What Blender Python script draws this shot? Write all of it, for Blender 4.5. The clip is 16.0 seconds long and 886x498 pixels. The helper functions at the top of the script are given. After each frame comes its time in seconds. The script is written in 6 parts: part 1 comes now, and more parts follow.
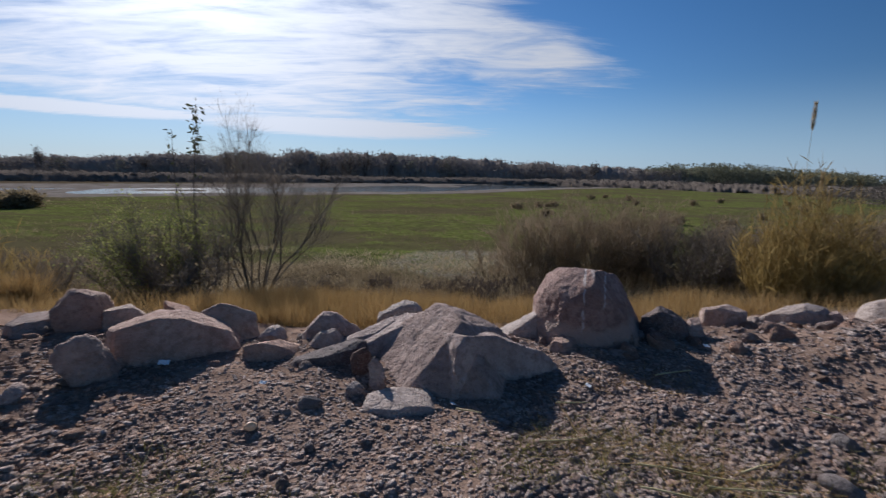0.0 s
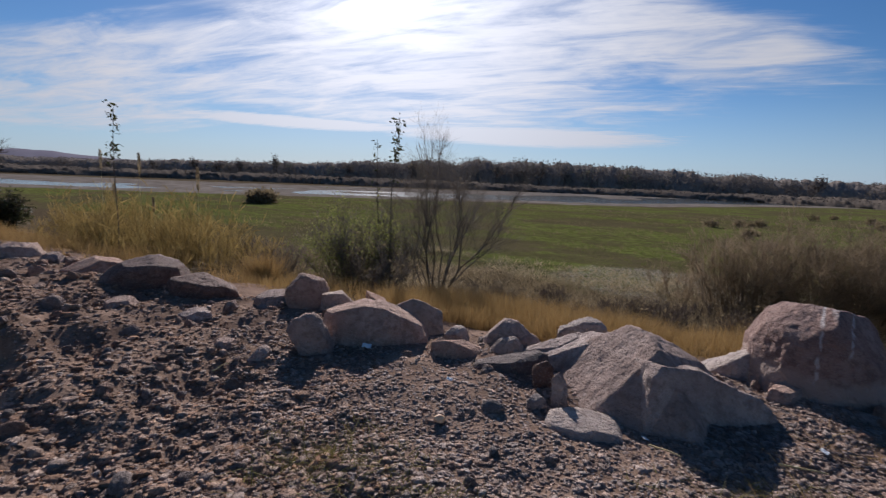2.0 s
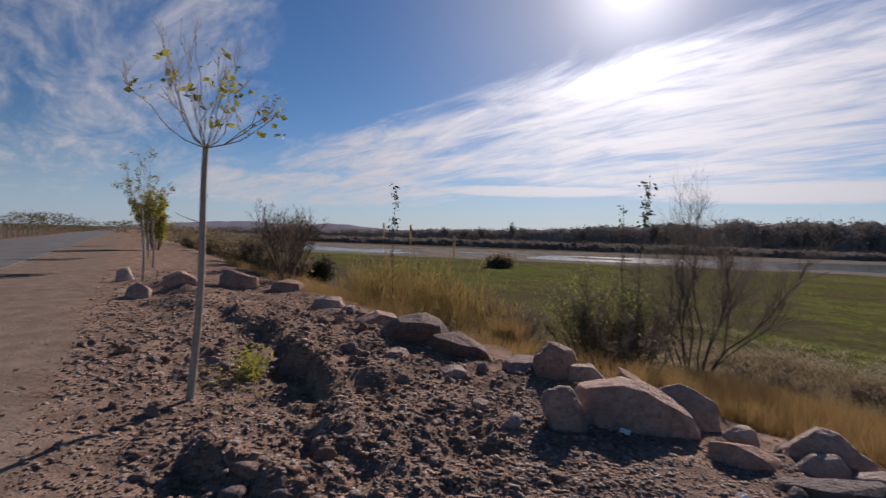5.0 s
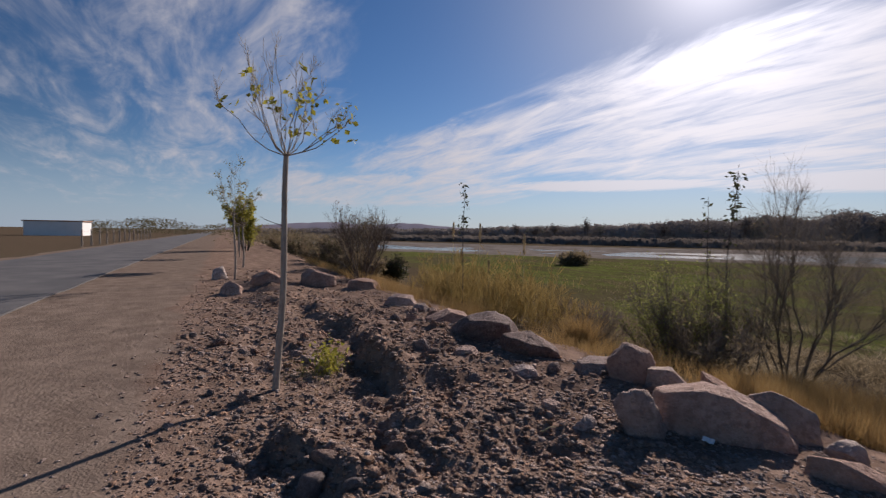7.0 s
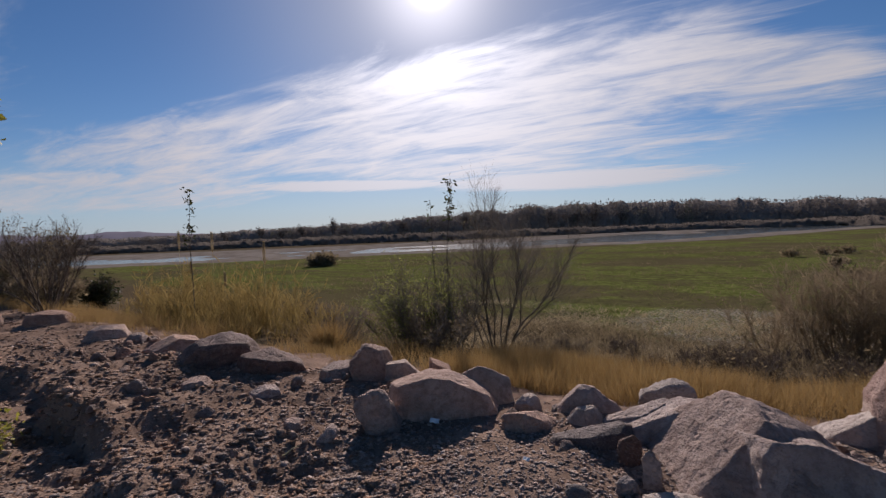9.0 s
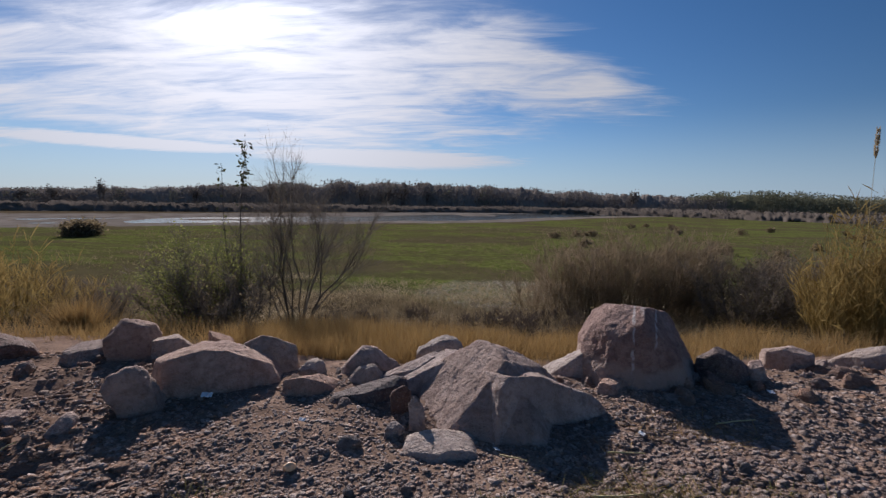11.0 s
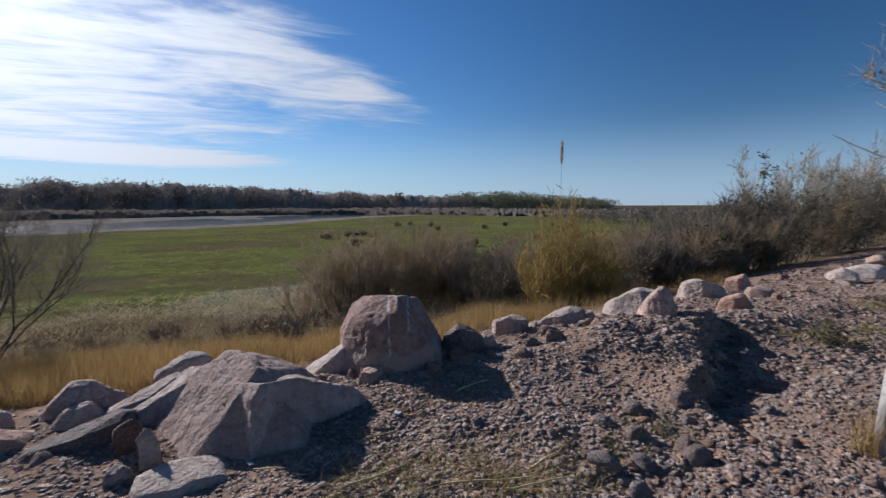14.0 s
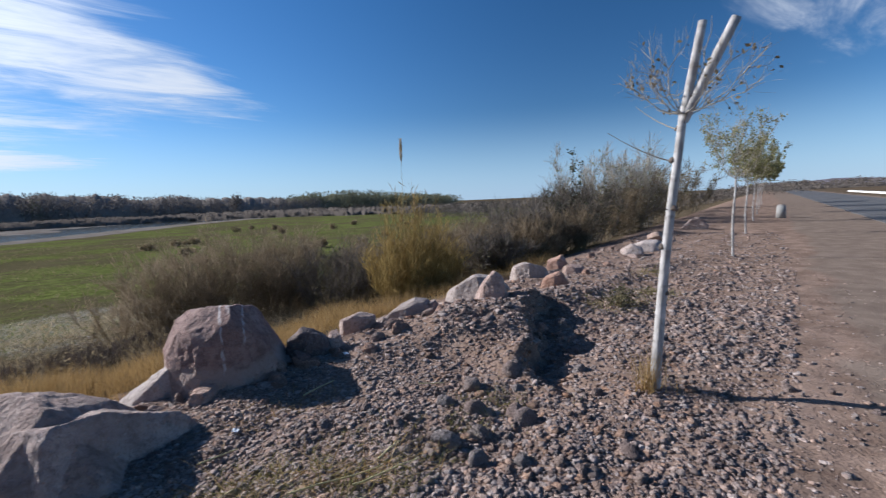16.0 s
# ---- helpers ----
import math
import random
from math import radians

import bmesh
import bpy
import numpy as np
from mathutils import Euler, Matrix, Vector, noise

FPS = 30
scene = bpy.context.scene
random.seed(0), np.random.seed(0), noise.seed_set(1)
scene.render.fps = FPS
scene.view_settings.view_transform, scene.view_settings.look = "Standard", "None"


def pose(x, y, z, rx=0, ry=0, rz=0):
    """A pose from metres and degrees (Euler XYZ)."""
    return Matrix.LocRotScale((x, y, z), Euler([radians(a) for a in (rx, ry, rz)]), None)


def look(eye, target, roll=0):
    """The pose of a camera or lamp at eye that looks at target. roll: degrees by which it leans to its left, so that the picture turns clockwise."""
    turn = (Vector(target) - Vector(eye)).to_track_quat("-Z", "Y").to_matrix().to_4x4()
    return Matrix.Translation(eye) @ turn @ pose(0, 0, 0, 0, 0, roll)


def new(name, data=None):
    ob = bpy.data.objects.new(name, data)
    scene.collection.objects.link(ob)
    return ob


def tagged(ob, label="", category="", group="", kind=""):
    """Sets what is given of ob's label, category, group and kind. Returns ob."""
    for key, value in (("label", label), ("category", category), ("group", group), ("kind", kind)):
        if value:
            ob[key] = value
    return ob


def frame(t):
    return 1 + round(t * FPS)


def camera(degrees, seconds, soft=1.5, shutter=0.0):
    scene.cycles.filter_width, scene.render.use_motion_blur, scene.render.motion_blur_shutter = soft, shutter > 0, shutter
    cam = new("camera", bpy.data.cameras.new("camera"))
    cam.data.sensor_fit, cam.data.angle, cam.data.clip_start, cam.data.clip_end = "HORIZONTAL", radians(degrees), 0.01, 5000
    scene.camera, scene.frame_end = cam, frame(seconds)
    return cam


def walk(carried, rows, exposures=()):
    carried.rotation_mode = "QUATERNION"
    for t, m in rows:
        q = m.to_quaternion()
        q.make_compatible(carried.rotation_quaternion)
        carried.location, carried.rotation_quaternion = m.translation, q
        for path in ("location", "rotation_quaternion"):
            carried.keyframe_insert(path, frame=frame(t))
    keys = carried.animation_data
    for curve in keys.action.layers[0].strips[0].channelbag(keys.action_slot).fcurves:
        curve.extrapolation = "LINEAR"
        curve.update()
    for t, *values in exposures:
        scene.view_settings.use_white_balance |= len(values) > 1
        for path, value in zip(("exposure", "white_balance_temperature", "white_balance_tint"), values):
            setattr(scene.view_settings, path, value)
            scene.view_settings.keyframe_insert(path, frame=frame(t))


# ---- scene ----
cam = camera(87.5, 16.0, soft=1.25, shutter=0.4)
# seconds, eye, yaw, pitch, roll
ROWS = [
    (0.0, 0.001, -0.009, 1.599, 0.01, -9.09, -1.01),
    (0.5, -0.048, -0.026, 1.603, 5.74, -8.06, -1.51),
    (1.0, -0.099, -0.024, 1.594, 11.15, -8.15, -2.73),
    (1.5, -0.146, -0.021, 1.595, 16.07, -8.49, -1.96),
    (2.0, -0.188, -0.023, 1.603, 20.97, -8.64, -2.39),
    (2.5, -0.217, -0.030, 1.604, 25.18, -7.67, -2.31),
    (3.0, -0.236, -0.037, 1.619, 29.01, -6.40, -2.47),
    (3.5, -0.255, -0.056, 1.627, 32.01, -5.13, -2.88),
    (4.0, -0.313, -0.061, 1.626, 35.83, -4.15, -3.11),
    (4.5, -0.378, -0.050, 1.642, 42.39, -2.82, -2.56),
    (5.0, -0.412, -0.090, 1.623, 49.06, -1.60, -1.71),
    (5.2, -0.439, -0.111, 1.614, 51.38, -1.60, -2.73),
    (6.25, -0.420, -0.100, 1.625, 59.80, -2.00, -1.30),
    (7.3, -0.340, -0.064, 1.636, 54.22, -2.14, 0.09),
    (7.5, -0.322, -0.043, 1.637, 49.19, -2.35, 0.43),
    (8.0, -0.311, 0.047, 1.656, 36.89, -0.50, 0.25),
    (8.5, -0.282, 0.037, 1.720, 30.12, -1.01, 3.32),
    (9.0, -0.273, 0.053, 1.742, 27.35, -2.42, 2.28),
    (9.5, -0.200, 0.048, 1.738, 21.82, -2.82, 3.18),
    (10.0, -0.136, 0.053, 1.699, 13.52, -4.37, 1.50),
    (10.2, -0.113, 0.052, 1.684, 10.95, -5.08, 0.55),
    (12.5, 0.012, 0.091, 1.617, -5.31, -5.92, 2.16),
    (13.0, 0.053, 0.062, 1.615, -11.42, -5.96, 2.41),
    (13.5, 0.093, 0.070, 1.606, -18.08, -5.78, 1.33),
    (14.0, 0.122, 0.059, 1.599, -23.25, -5.35, 0.18),
    (14.5, 0.142, 0.038, 1.593, -28.45, -5.06, 0.74),
    (15.0, 0.158, 0.027, 1.585, -31.90, -4.89, 0.46),
    (15.5, 0.189, -0.000, 1.587, -36.26, -5.61, 2.25),
    (16.0, 0.212, -0.020, 1.577, -41.73, -5.95, 2.41),
]
EXPOSURES = [(0.0, 0.13, 5850, 14), (2.0, 0.08, 6080, 17), (3.5, 0.0, 6400, 20), (5.0, 0.0, 6500, 21), (7.3, 0.0, 6500, 21), (9.0, -0.05, 6450, 21),
             (10.2, 0.02, 6300, 19), (12.5, 0.06, 5930, 16), (14.0, 0.30, 5820, 13), (16.0, 0.56, 5620, 11)]
walk(cam, [(t, pose(x, y, z, 90 + pitch, roll, yaw)) for t, x, y, z, yaw, pitch, roll in ROWS], EXPOSURES)

# ---------------------------------------------------------------- light
SUN_AZ, SUN_EL = -27.8, 27.8
sun_dir = Vector((math.sin(radians(SUN_AZ)) * math.cos(radians(SUN_EL)),
                  math.cos(radians(SUN_AZ)) * math.cos(radians(SUN_EL)), math.sin(radians(SUN_EL))))
sun = new("sun", bpy.data.lights.new("sun", "SUN"))
sun.data.energy, sun.data.angle, sun.data.color = 5.0, radians(0.6), (1.0, 0.93, 0.83)
sun.matrix_world = look(sun_dir * 50, (0, 0, 0))
scene.view_settings.exposure = 0.0


class Nodes:
    """Small helper to write node graphs."""

    def __init__(self, tree):
        self.tree = tree
        tree.nodes.clear()

    def add(self, kind, **sets):
        n = self.tree.nodes.new(kind)
        for k, v in sets.items():
            if k == "operation":
                n.operation = v
            elif k == "blend_type":
                n.blend_type = v
            elif k == "data_type":
                n.data_type = v
            elif k == "feature":
                n.feature = v
            elif k == "attribute_name":
                n.attribute_name = v
            elif k == "noise_type":
                n.noise_type = v
        return n

    def link(self, a, b):
        self.tree.links.new(a, b)

    def put(self, socket, v):
        if isinstance(v, (int, float)):
            socket.default_value = v
        elif isinstance(v, tuple):
            socket.default_value = (*v, 1.0) if len(v) == 3 and len(socket.default_value) == 4 else v
        else:
            self.link(v, socket)

    def math(self, op, a, b=0.0, c=0.0):
        n = self.add("ShaderNodeMath", operation=op)
        for i, v in enumerate((a, b, c)):
            self.put(n.inputs[i], v)
        return n.outputs[0]

    def vmath(self, op, a, b=(0.0, 0.0, 0.0)):
        n = self.add("ShaderNodeVectorMath", operation=op)
        self.put(n.inputs[0], a)
        self.put(n.inputs[1], b)
        return n.outputs["Value"] if op in ("LENGTH", "DOT_PRODUCT", "DISTANCE") else n.outputs[0]

    def ramp(self, v, lo, hi, a=0.0, b=1.0):
        n = self.add("ShaderNodeMapRange")
        n.interpolation_type = "SMOOTHSTEP"
        for i, k in zip(range(5), (v, lo, hi, a, b)):
            self.put(n.inputs[i], k)
        return n.outputs[0]

    def noise(self, vec, scale, detail=4.0, rough=0.55, distort=0.0):
        n = self.add("ShaderNodeTexNoise")
        if vec is not None:
            self.link(vec, n.inputs["Vector"])
        for k, v in (("Scale", scale), ("Detail", detail), ("Roughness", rough), ("Distortion", distort)):
            n.inputs[k].default_value = v
        return n.outputs[0]

    def voronoi(self, vec, scale, feature="F1"):
        n = self.add("ShaderNodeTexVoronoi", feature=feature)
        if vec is not None:
            self.link(vec, n.inputs["Vector"])
        n.inputs["Scale"].default_value = scale
        return n

    def mix(self, f, a, b, blend="MIX"):
        n = self.add("ShaderNodeMix", data_type="RGBA", blend_type=blend)
        self.put(n.inputs[0], f)
        self.put(n.inputs[6], a)
        self.put(n.inputs[7], b)
        return n.outputs[2]

    def bump(self, height, strength, distance, normal=None):
        n = self.add("ShaderNodeBump")
        n.inputs["Strength"].default_value, n.inputs["Distance"].default_value = strength, distance
        self.put(n.inputs["Height"], height)
        if normal is not None:
            self.link(normal, n.inputs["Normal"])
        return n.outputs[0]


# world: clear winter sky with a bank of thin high cloud round the sun
world = bpy.data.worlds.new("world")
scene.world = world
world.use_nodes = True
N = Nodes(world.node_tree)
sky = N.add("ShaderNodeTexSky")
sky.sky_type, sky.sun_disc = "NISHITA", False
sky.sun_elevation, sky.sun_rotation = radians(SUN_EL), radians(SUN_AZ)
sky.altitude, sky.air_density, sky.dust_density, sky.ozone_density = 1200, 1.0, 0.35, 3.0
gen = N.add("ShaderNodeTexCoord").outputs["Generated"]
sep = N.add("ShaderNodeSeparateXYZ")
N.link(gen, sep.inputs[0])
az = N.math("MULTIPLY", N.math("ARCTAN2", sep.outputs[0], sep.outputs[1]), 57.2958)
el = N.math("MULTIPLY", N.math("ARCSINE", sep.outputs[2]), 57.2958)
# cloud noise lives on a plane high above, so that it draws out towards the horizon
flat = N.add("ShaderNodeCombineXYZ")
den = N.math("ADD", N.math("MAXIMUM", sep.outputs[2], 0.0), 0.10)
N.link(N.math("DIVIDE", sep.outputs[0], den), flat.inputs[0])
N.link(N.math("DIVIDE", sep.outputs[1], den), flat.inputs[1])
streak = N.vmath("MULTIPLY", flat.outputs[0], (0.55, 1.5, 1.0))
fine = N.noise(streak, 2.6, 9.0, 0.62, 0.7)
broad = N.noise(streak, 0.9, 5.0, 0.55, 0.4)
ripple = N.noise(N.vmath("MULTIPLY", flat.outputs[0], (1.4, 6.0, 1.0)), 2.6, 4.0, 0.5, 1.2)


def bank(a0, e0, wa, we, slope):
    """A soft oval of cloud round the azimuth a0 and elevation e0, tilted by slope."""
    u = N.math("DIVIDE", N.math("SUBTRACT", az, a0), wa)
    lift = N.math("MULTIPLY", N.math("SUBTRACT", az, a0), slope)
    v = N.math("DIVIDE", N.math("SUBTRACT", N.math("SUBTRACT", el, e0), lift), we)
    d = N.math("ADD", N.math("MULTIPLY", u, u), N.math("MULTIPLY", v, v))
    return N.math("SUBTRACT", 1.0, d)


LENS_EL = 5.3
covers = [bank(-20, 15.0, 30, 8.0, 0.06), bank(-42, 12.0, 32, 5.0, 0.16), bank(3, 15.6, 19, 4.6, -0.24), bank(-24, 8.6, 34, 3.0, 0.0),
          bank(-64, 5.2, 20, 2.6, 0.02), bank(-92, 19, 26, 16, 0.0), bank(96, 20, 24, 8, 0.15)]
weights = [1.0, 0.85, 0.95, 0.95, 0.75, 0.36, 0.3]
cover = None
for c, w in zip(covers, weights):
    c = N.math("MAXIMUM", N.math("MINIMUM", N.math("MULTIPLY", c, 1.6), 1.0), -1.0)
    c = N.math("ADD", N.math("MULTIPLY", N.math("MAXIMUM", c, 0.0), w), N.math("MINIMUM", c, 0.0))
    cover = c if cover is None else N.math("MAXIMUM", cover, c)
body = N.math("ADD", cover, N.math("MULTIPLY", N.math("SUBTRACT", fine, 0.5), 2.6))
body = N.math("ADD", body, N.math("MULTIPLY", N.math("SUBTRACT", broad, 0.5), 1.6))
body = N.math("ADD", body, N.math("MULTIPLY", N.math("SUBTRACT", ripple, 0.5), 0.5))
thick = N.math("POWER", N.ramp(body, -0.15, 1.45), 1.15)
thick = N.math("MULTIPLY", thick, N.ramp(el, 0.5, 4.0))
# a long flat lens of cloud low under the bank, its point towards the right
wave = N.math("MULTIPLY", N.math("SUBTRACT", ripple, 0.5), 0.9)
lens = N.math("ADD", N.math("MAXIMUM", bank(-12, LENS_EL, 19, 1.35, -0.012), bank(-38, LENS_EL + 0.4, 16, 0.8, 0.0)), wave)
lens = N.math("MULTIPLY", N.ramp(lens, 0.0, 0.7), 0.92)
thick = N.math("MAXIMUM", thick, lens)
# thin cloud glows towards the sun
sunward = N.vmath("DOT_PRODUCT", N.vmath("NORMALIZE", gen), tuple(sun_dir))
near_sun = N.math("MAXIMUM", sunward, 0.0)
halo = N.math("ADD", N.math("MULTIPLY", N.math("POWER", near_sun, 10.0), 0.75), N.math("MULTIPLY", N.math("POWER", near_sun, 110.0), 2.5))
glow = N.math("MULTIPLY", N.math("ADD", 0.66, halo), 0.76)
cloud = N.vmath("MULTIPLY", (0.96, 0.98, 1.0), (1.0, 1.0, 1.0))
bright = N.add("ShaderNodeVectorMath", operation="SCALE")
N.link(cloud, bright.inputs[0])
N.link(glow, bright.inputs[3])
SKY = 0.066
clear = N.add("ShaderNodeHueSaturation")
clear.inputs["Saturation"].default_value = 1.22
N.link(sky.outputs[0], clear.inputs["Color"])
skyc = N.add("ShaderNodeVectorMath", operation="SCALE")
N.link(clear.outputs[0], skyc.inputs[0])
N.link(N.math("MULTIPLY", N.math("MAXIMUM", N.ramp(sunward, 0.15, 0.85, 0.74, 1.02), N.ramp(sunward, 0.05, -0.5, 0.74, 1.05)), SKY), skyc.inputs[3])
haze = N.mix(N.math("MULTIPLY", N.ramp(el, 11.0, -1.0), 0.7), skyc.outputs[0], (0.30, 0.42, 0.54))
veil = N.math("MULTIPLY", N.math("POWER", near_sun, 24.0), 0.55)
haze = N.mix(veil, haze, (0.60, 0.62, 0.64))
glare = N.add("ShaderNodeVectorMath", operation="SCALE")
glare.inputs[0].default_value = (1.0, 0.98, 0.94)
N.link(N.math("ADD", N.math("MULTIPLY", N.math("POWER", near_sun, 3800.0), 10.0), N.math("MULTIPLY", N.math("POWER", near_sun, 220.0), 0.7)), glare.inputs[3])
haze = N.vmath("ADD", haze, glare.outputs[0])
blend = N.mix(thick, haze, bright.outputs[0])
bg = N.add("ShaderNodeBackground")
N.link(blend, bg.inputs[0])
bg.inputs[1].default_value = 1.0
N.link(bg.outputs[0], N.add("ShaderNodeOutputWorld").inputs[0])


# ---------------------------------------------------------------- materials
def material(name, build, rough=0.9, spec=0.25, thin=0.0):
    """build(N) returns colour, and optionally a normal. thin: share of light let through, for leaves and blades."""
    m = bpy.data.materials.new(name)
    m.use_nodes = True
    n = Nodes(m.node_tree)
    b = n.add("ShaderNodeBsdfPrincipled")
    made = build(n)
    colour, normal = made if isinstance(made, list) else (made, None)
    n.put(b.inputs["Base Color"], colour)
    b.inputs["Roughness"].default_value = rough
    b.inputs["Specular IOR Level"].default_value = spec
    if normal is not None:
        n.link(normal, b.inputs["Normal"])
    out = n.add("ShaderNodeOutputMaterial")
    if thin:
        tr = n.add("ShaderNodeBsdfTranslucent")
        n.put(tr.inputs[0], colour)
        mx = n.add("ShaderNodeMixShader")
        mx.inputs[0].default_value = thin
        n.link(b.outputs[0], mx.inputs[1])
        n.link(tr.outputs[0], mx.inputs[2])
        n.link(mx.outputs[0], out.inputs[0])
    else:
        n.link(b.outputs[0], out.inputs[0])
    return m


def coords(n):
    return n.add("ShaderNodeTexCoord").outputs["Object"]


def island(n):
    return n.add("ShaderNodeNewGeometry").outputs["Random Per Island"]


def ground_mat(n):
    p = n.add("ShaderNodeNewGeometry").outputs["Position"]
    za = n.add("ShaderNodeAttribute", attribute_name="zone")
    zb = n.add("ShaderNodeAttribute", attribute_name="zone_b")
    za_s, zb_s = n.add("ShaderNodeSeparateXYZ"), n.add("ShaderNodeSeparateXYZ")
    n.link(za.outputs["Vector"], za_s.inputs[0])
    n.link(zb.outputs["Vector"], zb_s.inputs[0])
    big, mid = n.noise(p, 0.35, 5.0), n.noise(p, 2.3, 6.0)
    small, grit = n.noise(p, 11.0, 5.0, 0.65), n.noise(p, 55.0, 3.0, 0.6)
    soil = n.mix(n.ramp(mid, 0.35, 0.7), (0.185, 0.124, 0.091), (0.325, 0.226, 0.170))
    soil = n.mix(n.math("MULTIPLY", n.ramp(small, 0.4, 0.75), 0.55), soil, (0.31, 0.23, 0.178))
    soil = n.mix(n.math("MULTIPLY", n.ramp(grit, 0.45, 0.75), 0.5), soil, (0.085, 0.061, 0.050))
    dust = n.mix(n.ramp(mid, 0.3, 0.75), (0.180, 0.135, 0.104), (0.258, 0.196, 0.152))
    dust = n.mix(n.math("MULTIPLY", n.ramp(grit, 0.5, 0.8), 0.35), dust, (0.18, 0.15, 0.13))
    dry = n.mix(n.ramp(small, 0.3, 0.7), (0.055, 0.041, 0.025), (0.128, 0.097, 0.060))
    dry = n.mix(n.math("MULTIPLY", n.ramp(mid, 0.5, 0.8), 0.6), dry, (0.20, 0.175, 0.14))
    wide = n.noise(n.vmath("MULTIPLY", p, (0.6, 1.0, 1.0)), 0.16, 6.0, 0.6)
    green = n.mix(n.ramp(mid, 0.32, 0.68), (0.080, 0.093, 0.026), (0.152, 0.168, 0.050))
    green = n.mix(n.math("MULTIPLY", n.ramp(wide, 0.46, 0.56), 0.9), green, (0.098, 0.080, 0.046))
    strip = n.noise(n.vmath("MULTIPLY", p, (0.35, 1.0, 1.0)), 0.75, 5.0, 0.65)
    green = n.mix(n.math("MULTIPLY", n.ramp(strip, 0.47, 0.60), 0.75), green, (0.085, 0.074, 0.038))
    green = n.mix(n.math("MULTIPLY", n.ramp(n.noise(n.vmath("MULTIPLY", p, (0.5, 1.0, 1.0)), 3.2, 4.0, 0.7), 0.54, 0.70), 0.65), green, (0.040, 0.036, 0.016))
    sand = n.mix(n.ramp(big, 0.35, 0.7), (0.15, 0.13, 0.112), (0.235, 0.205, 0.178))
    edge = n.math("MULTIPLY", n.math("SUBTRACT", mid, 0.5), 0.7)
    col = n.mix(n.ramp(n.math("ADD", zb_s.outputs[0], edge), 0.25, 0.75), soil, dust)
    col = n.mix(n.ramp(n.math("ADD", za_s.outputs[2], edge), 0.3, 0.7), col, dry)
    col = n.mix(n.ramp(n.math("ADD", za_s.outputs[0], edge), 0.25, 0.75), col, green)
    col = n.mix(n.ramp(n.math("ADD", za_s.outputs[1], n.math("MULTIPLY", edge, 0.6)), 0.3, 0.7), col, sand)
    col = n.mix(n.math("MULTIPLY", n.ramp(n.math("ADD", zb_s.outputs[1], edge), 0.2, 0.65), n.ramp(small, 0.40, 0.70)), col, (0.40, 0.36, 0.315))
    h = n.math("ADD", n.math("MULTIPLY", small, 0.6), n.math("MULTIPLY", grit, 0.4))
    h = n.math("ADD", h, n.math("MULTIPLY", n.math("MULTIPLY", mid, za_s.outputs[0]), 4.0))
    return [col, n.bump(h, 0.9, 0.03)]


def stone_mat(base_a, base_b, dark, random_from="island"):
    def build(n):
        p = coords(n)
        big, mid, grit = n.noise(p, 3.0, 6.0, 0.6), n.noise(p, 14.0, 6.0, 0.65), n.noise(p, 90.0, 3.0, 0.6)
        rnd = island(n) if random_from == "island" else n.add("ShaderNodeObjectInfo").outputs["Random"]
        col = n.mix(n.ramp(big, 0.32, 0.7), base_a, base_b)
        col = n.mix(n.math("MULTIPLY", n.ramp(mid, 0.42, 0.66), 0.8), col, dark)
        col = n.mix(n.math("MULTIPLY", n.ramp(n.noise(p, 38.0, 4.0, 0.7), 0.52, 0.70), 0.55), col, dark)
        col = n.mix(n.math("MULTIPLY", n.ramp(grit, 0.5, 0.72), 0.4), col, (0.56, 0.48, 0.42))
        tone = n.add("ShaderNodeHueSaturation")
        lo, wide = (0.62, 0.56) if random_from == "island" else (0.76, 0.28)
        n.link(n.math("ADD", lo, n.math("MULTIPLY", rnd, wide)), tone.inputs["Value"])
        n.link(n.math("ADD", 0.7, n.math("MULTIPLY", n.math("FRACT", n.math("MULTIPLY", rnd, 7.3)), 0.6)), tone.inputs["Saturation"])
        n.link(col, tone.inputs["Color"])
        hgt = n.math("ADD", n.math("MULTIPLY", mid, 0.7), n.math("MULTIPLY", grit, 0.3))
        return [tone.outputs[0], n.bump(n.voronoi(p, 34.0).outputs["Distance"], 0.6, 0.016, n.bump(hgt, 1.0, 0.06))]
    return build


def streaked(n):
    """Rhyolite with pale bird streaks that run down one side."""
    p = coords(n)
    s = n.add("ShaderNodeSeparateXYZ")
    n.link(p, s.inputs[0])
    col, nor = stone_mat((0.36, 0.195, 0.15), (0.52, 0.33, 0.265), (0.23, 0.125, 0.10), "object")(n)
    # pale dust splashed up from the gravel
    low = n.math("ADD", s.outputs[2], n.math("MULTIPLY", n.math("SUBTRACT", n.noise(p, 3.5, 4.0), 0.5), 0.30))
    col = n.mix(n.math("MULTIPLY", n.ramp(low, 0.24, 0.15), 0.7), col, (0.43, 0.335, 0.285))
    wob = n.math("MULTIPLY", n.math("SUBTRACT", n.noise(p, 7.0, 3.0), 0.5), 0.07)
    total = None
    for x0, w, z0 in ((-0.05, 0.014, 0.12), (0.13, 0.013, 0.36), (0.02, 0.03, 0.62)):
        d = n.math("ABSOLUTE", n.math("SUBTRACT", n.math("ADD", s.outputs[0], wob), x0))
        m = n.math("MULTIPLY", n.ramp(d, w, w * 0.3), n.ramp(s.outputs[2], z0, z0 + 0.1))
        total = m if total is None else n.math("MAXIMUM", total, m)
    total = n.math("MULTIPLY", total, n.ramp(n.noise(p, 22.0, 3.0), 0.3, 0.55))
    return [n.mix(n.math("MULTIPLY", total, 0.55), col, (0.72, 0.70, 0.68)), nor]


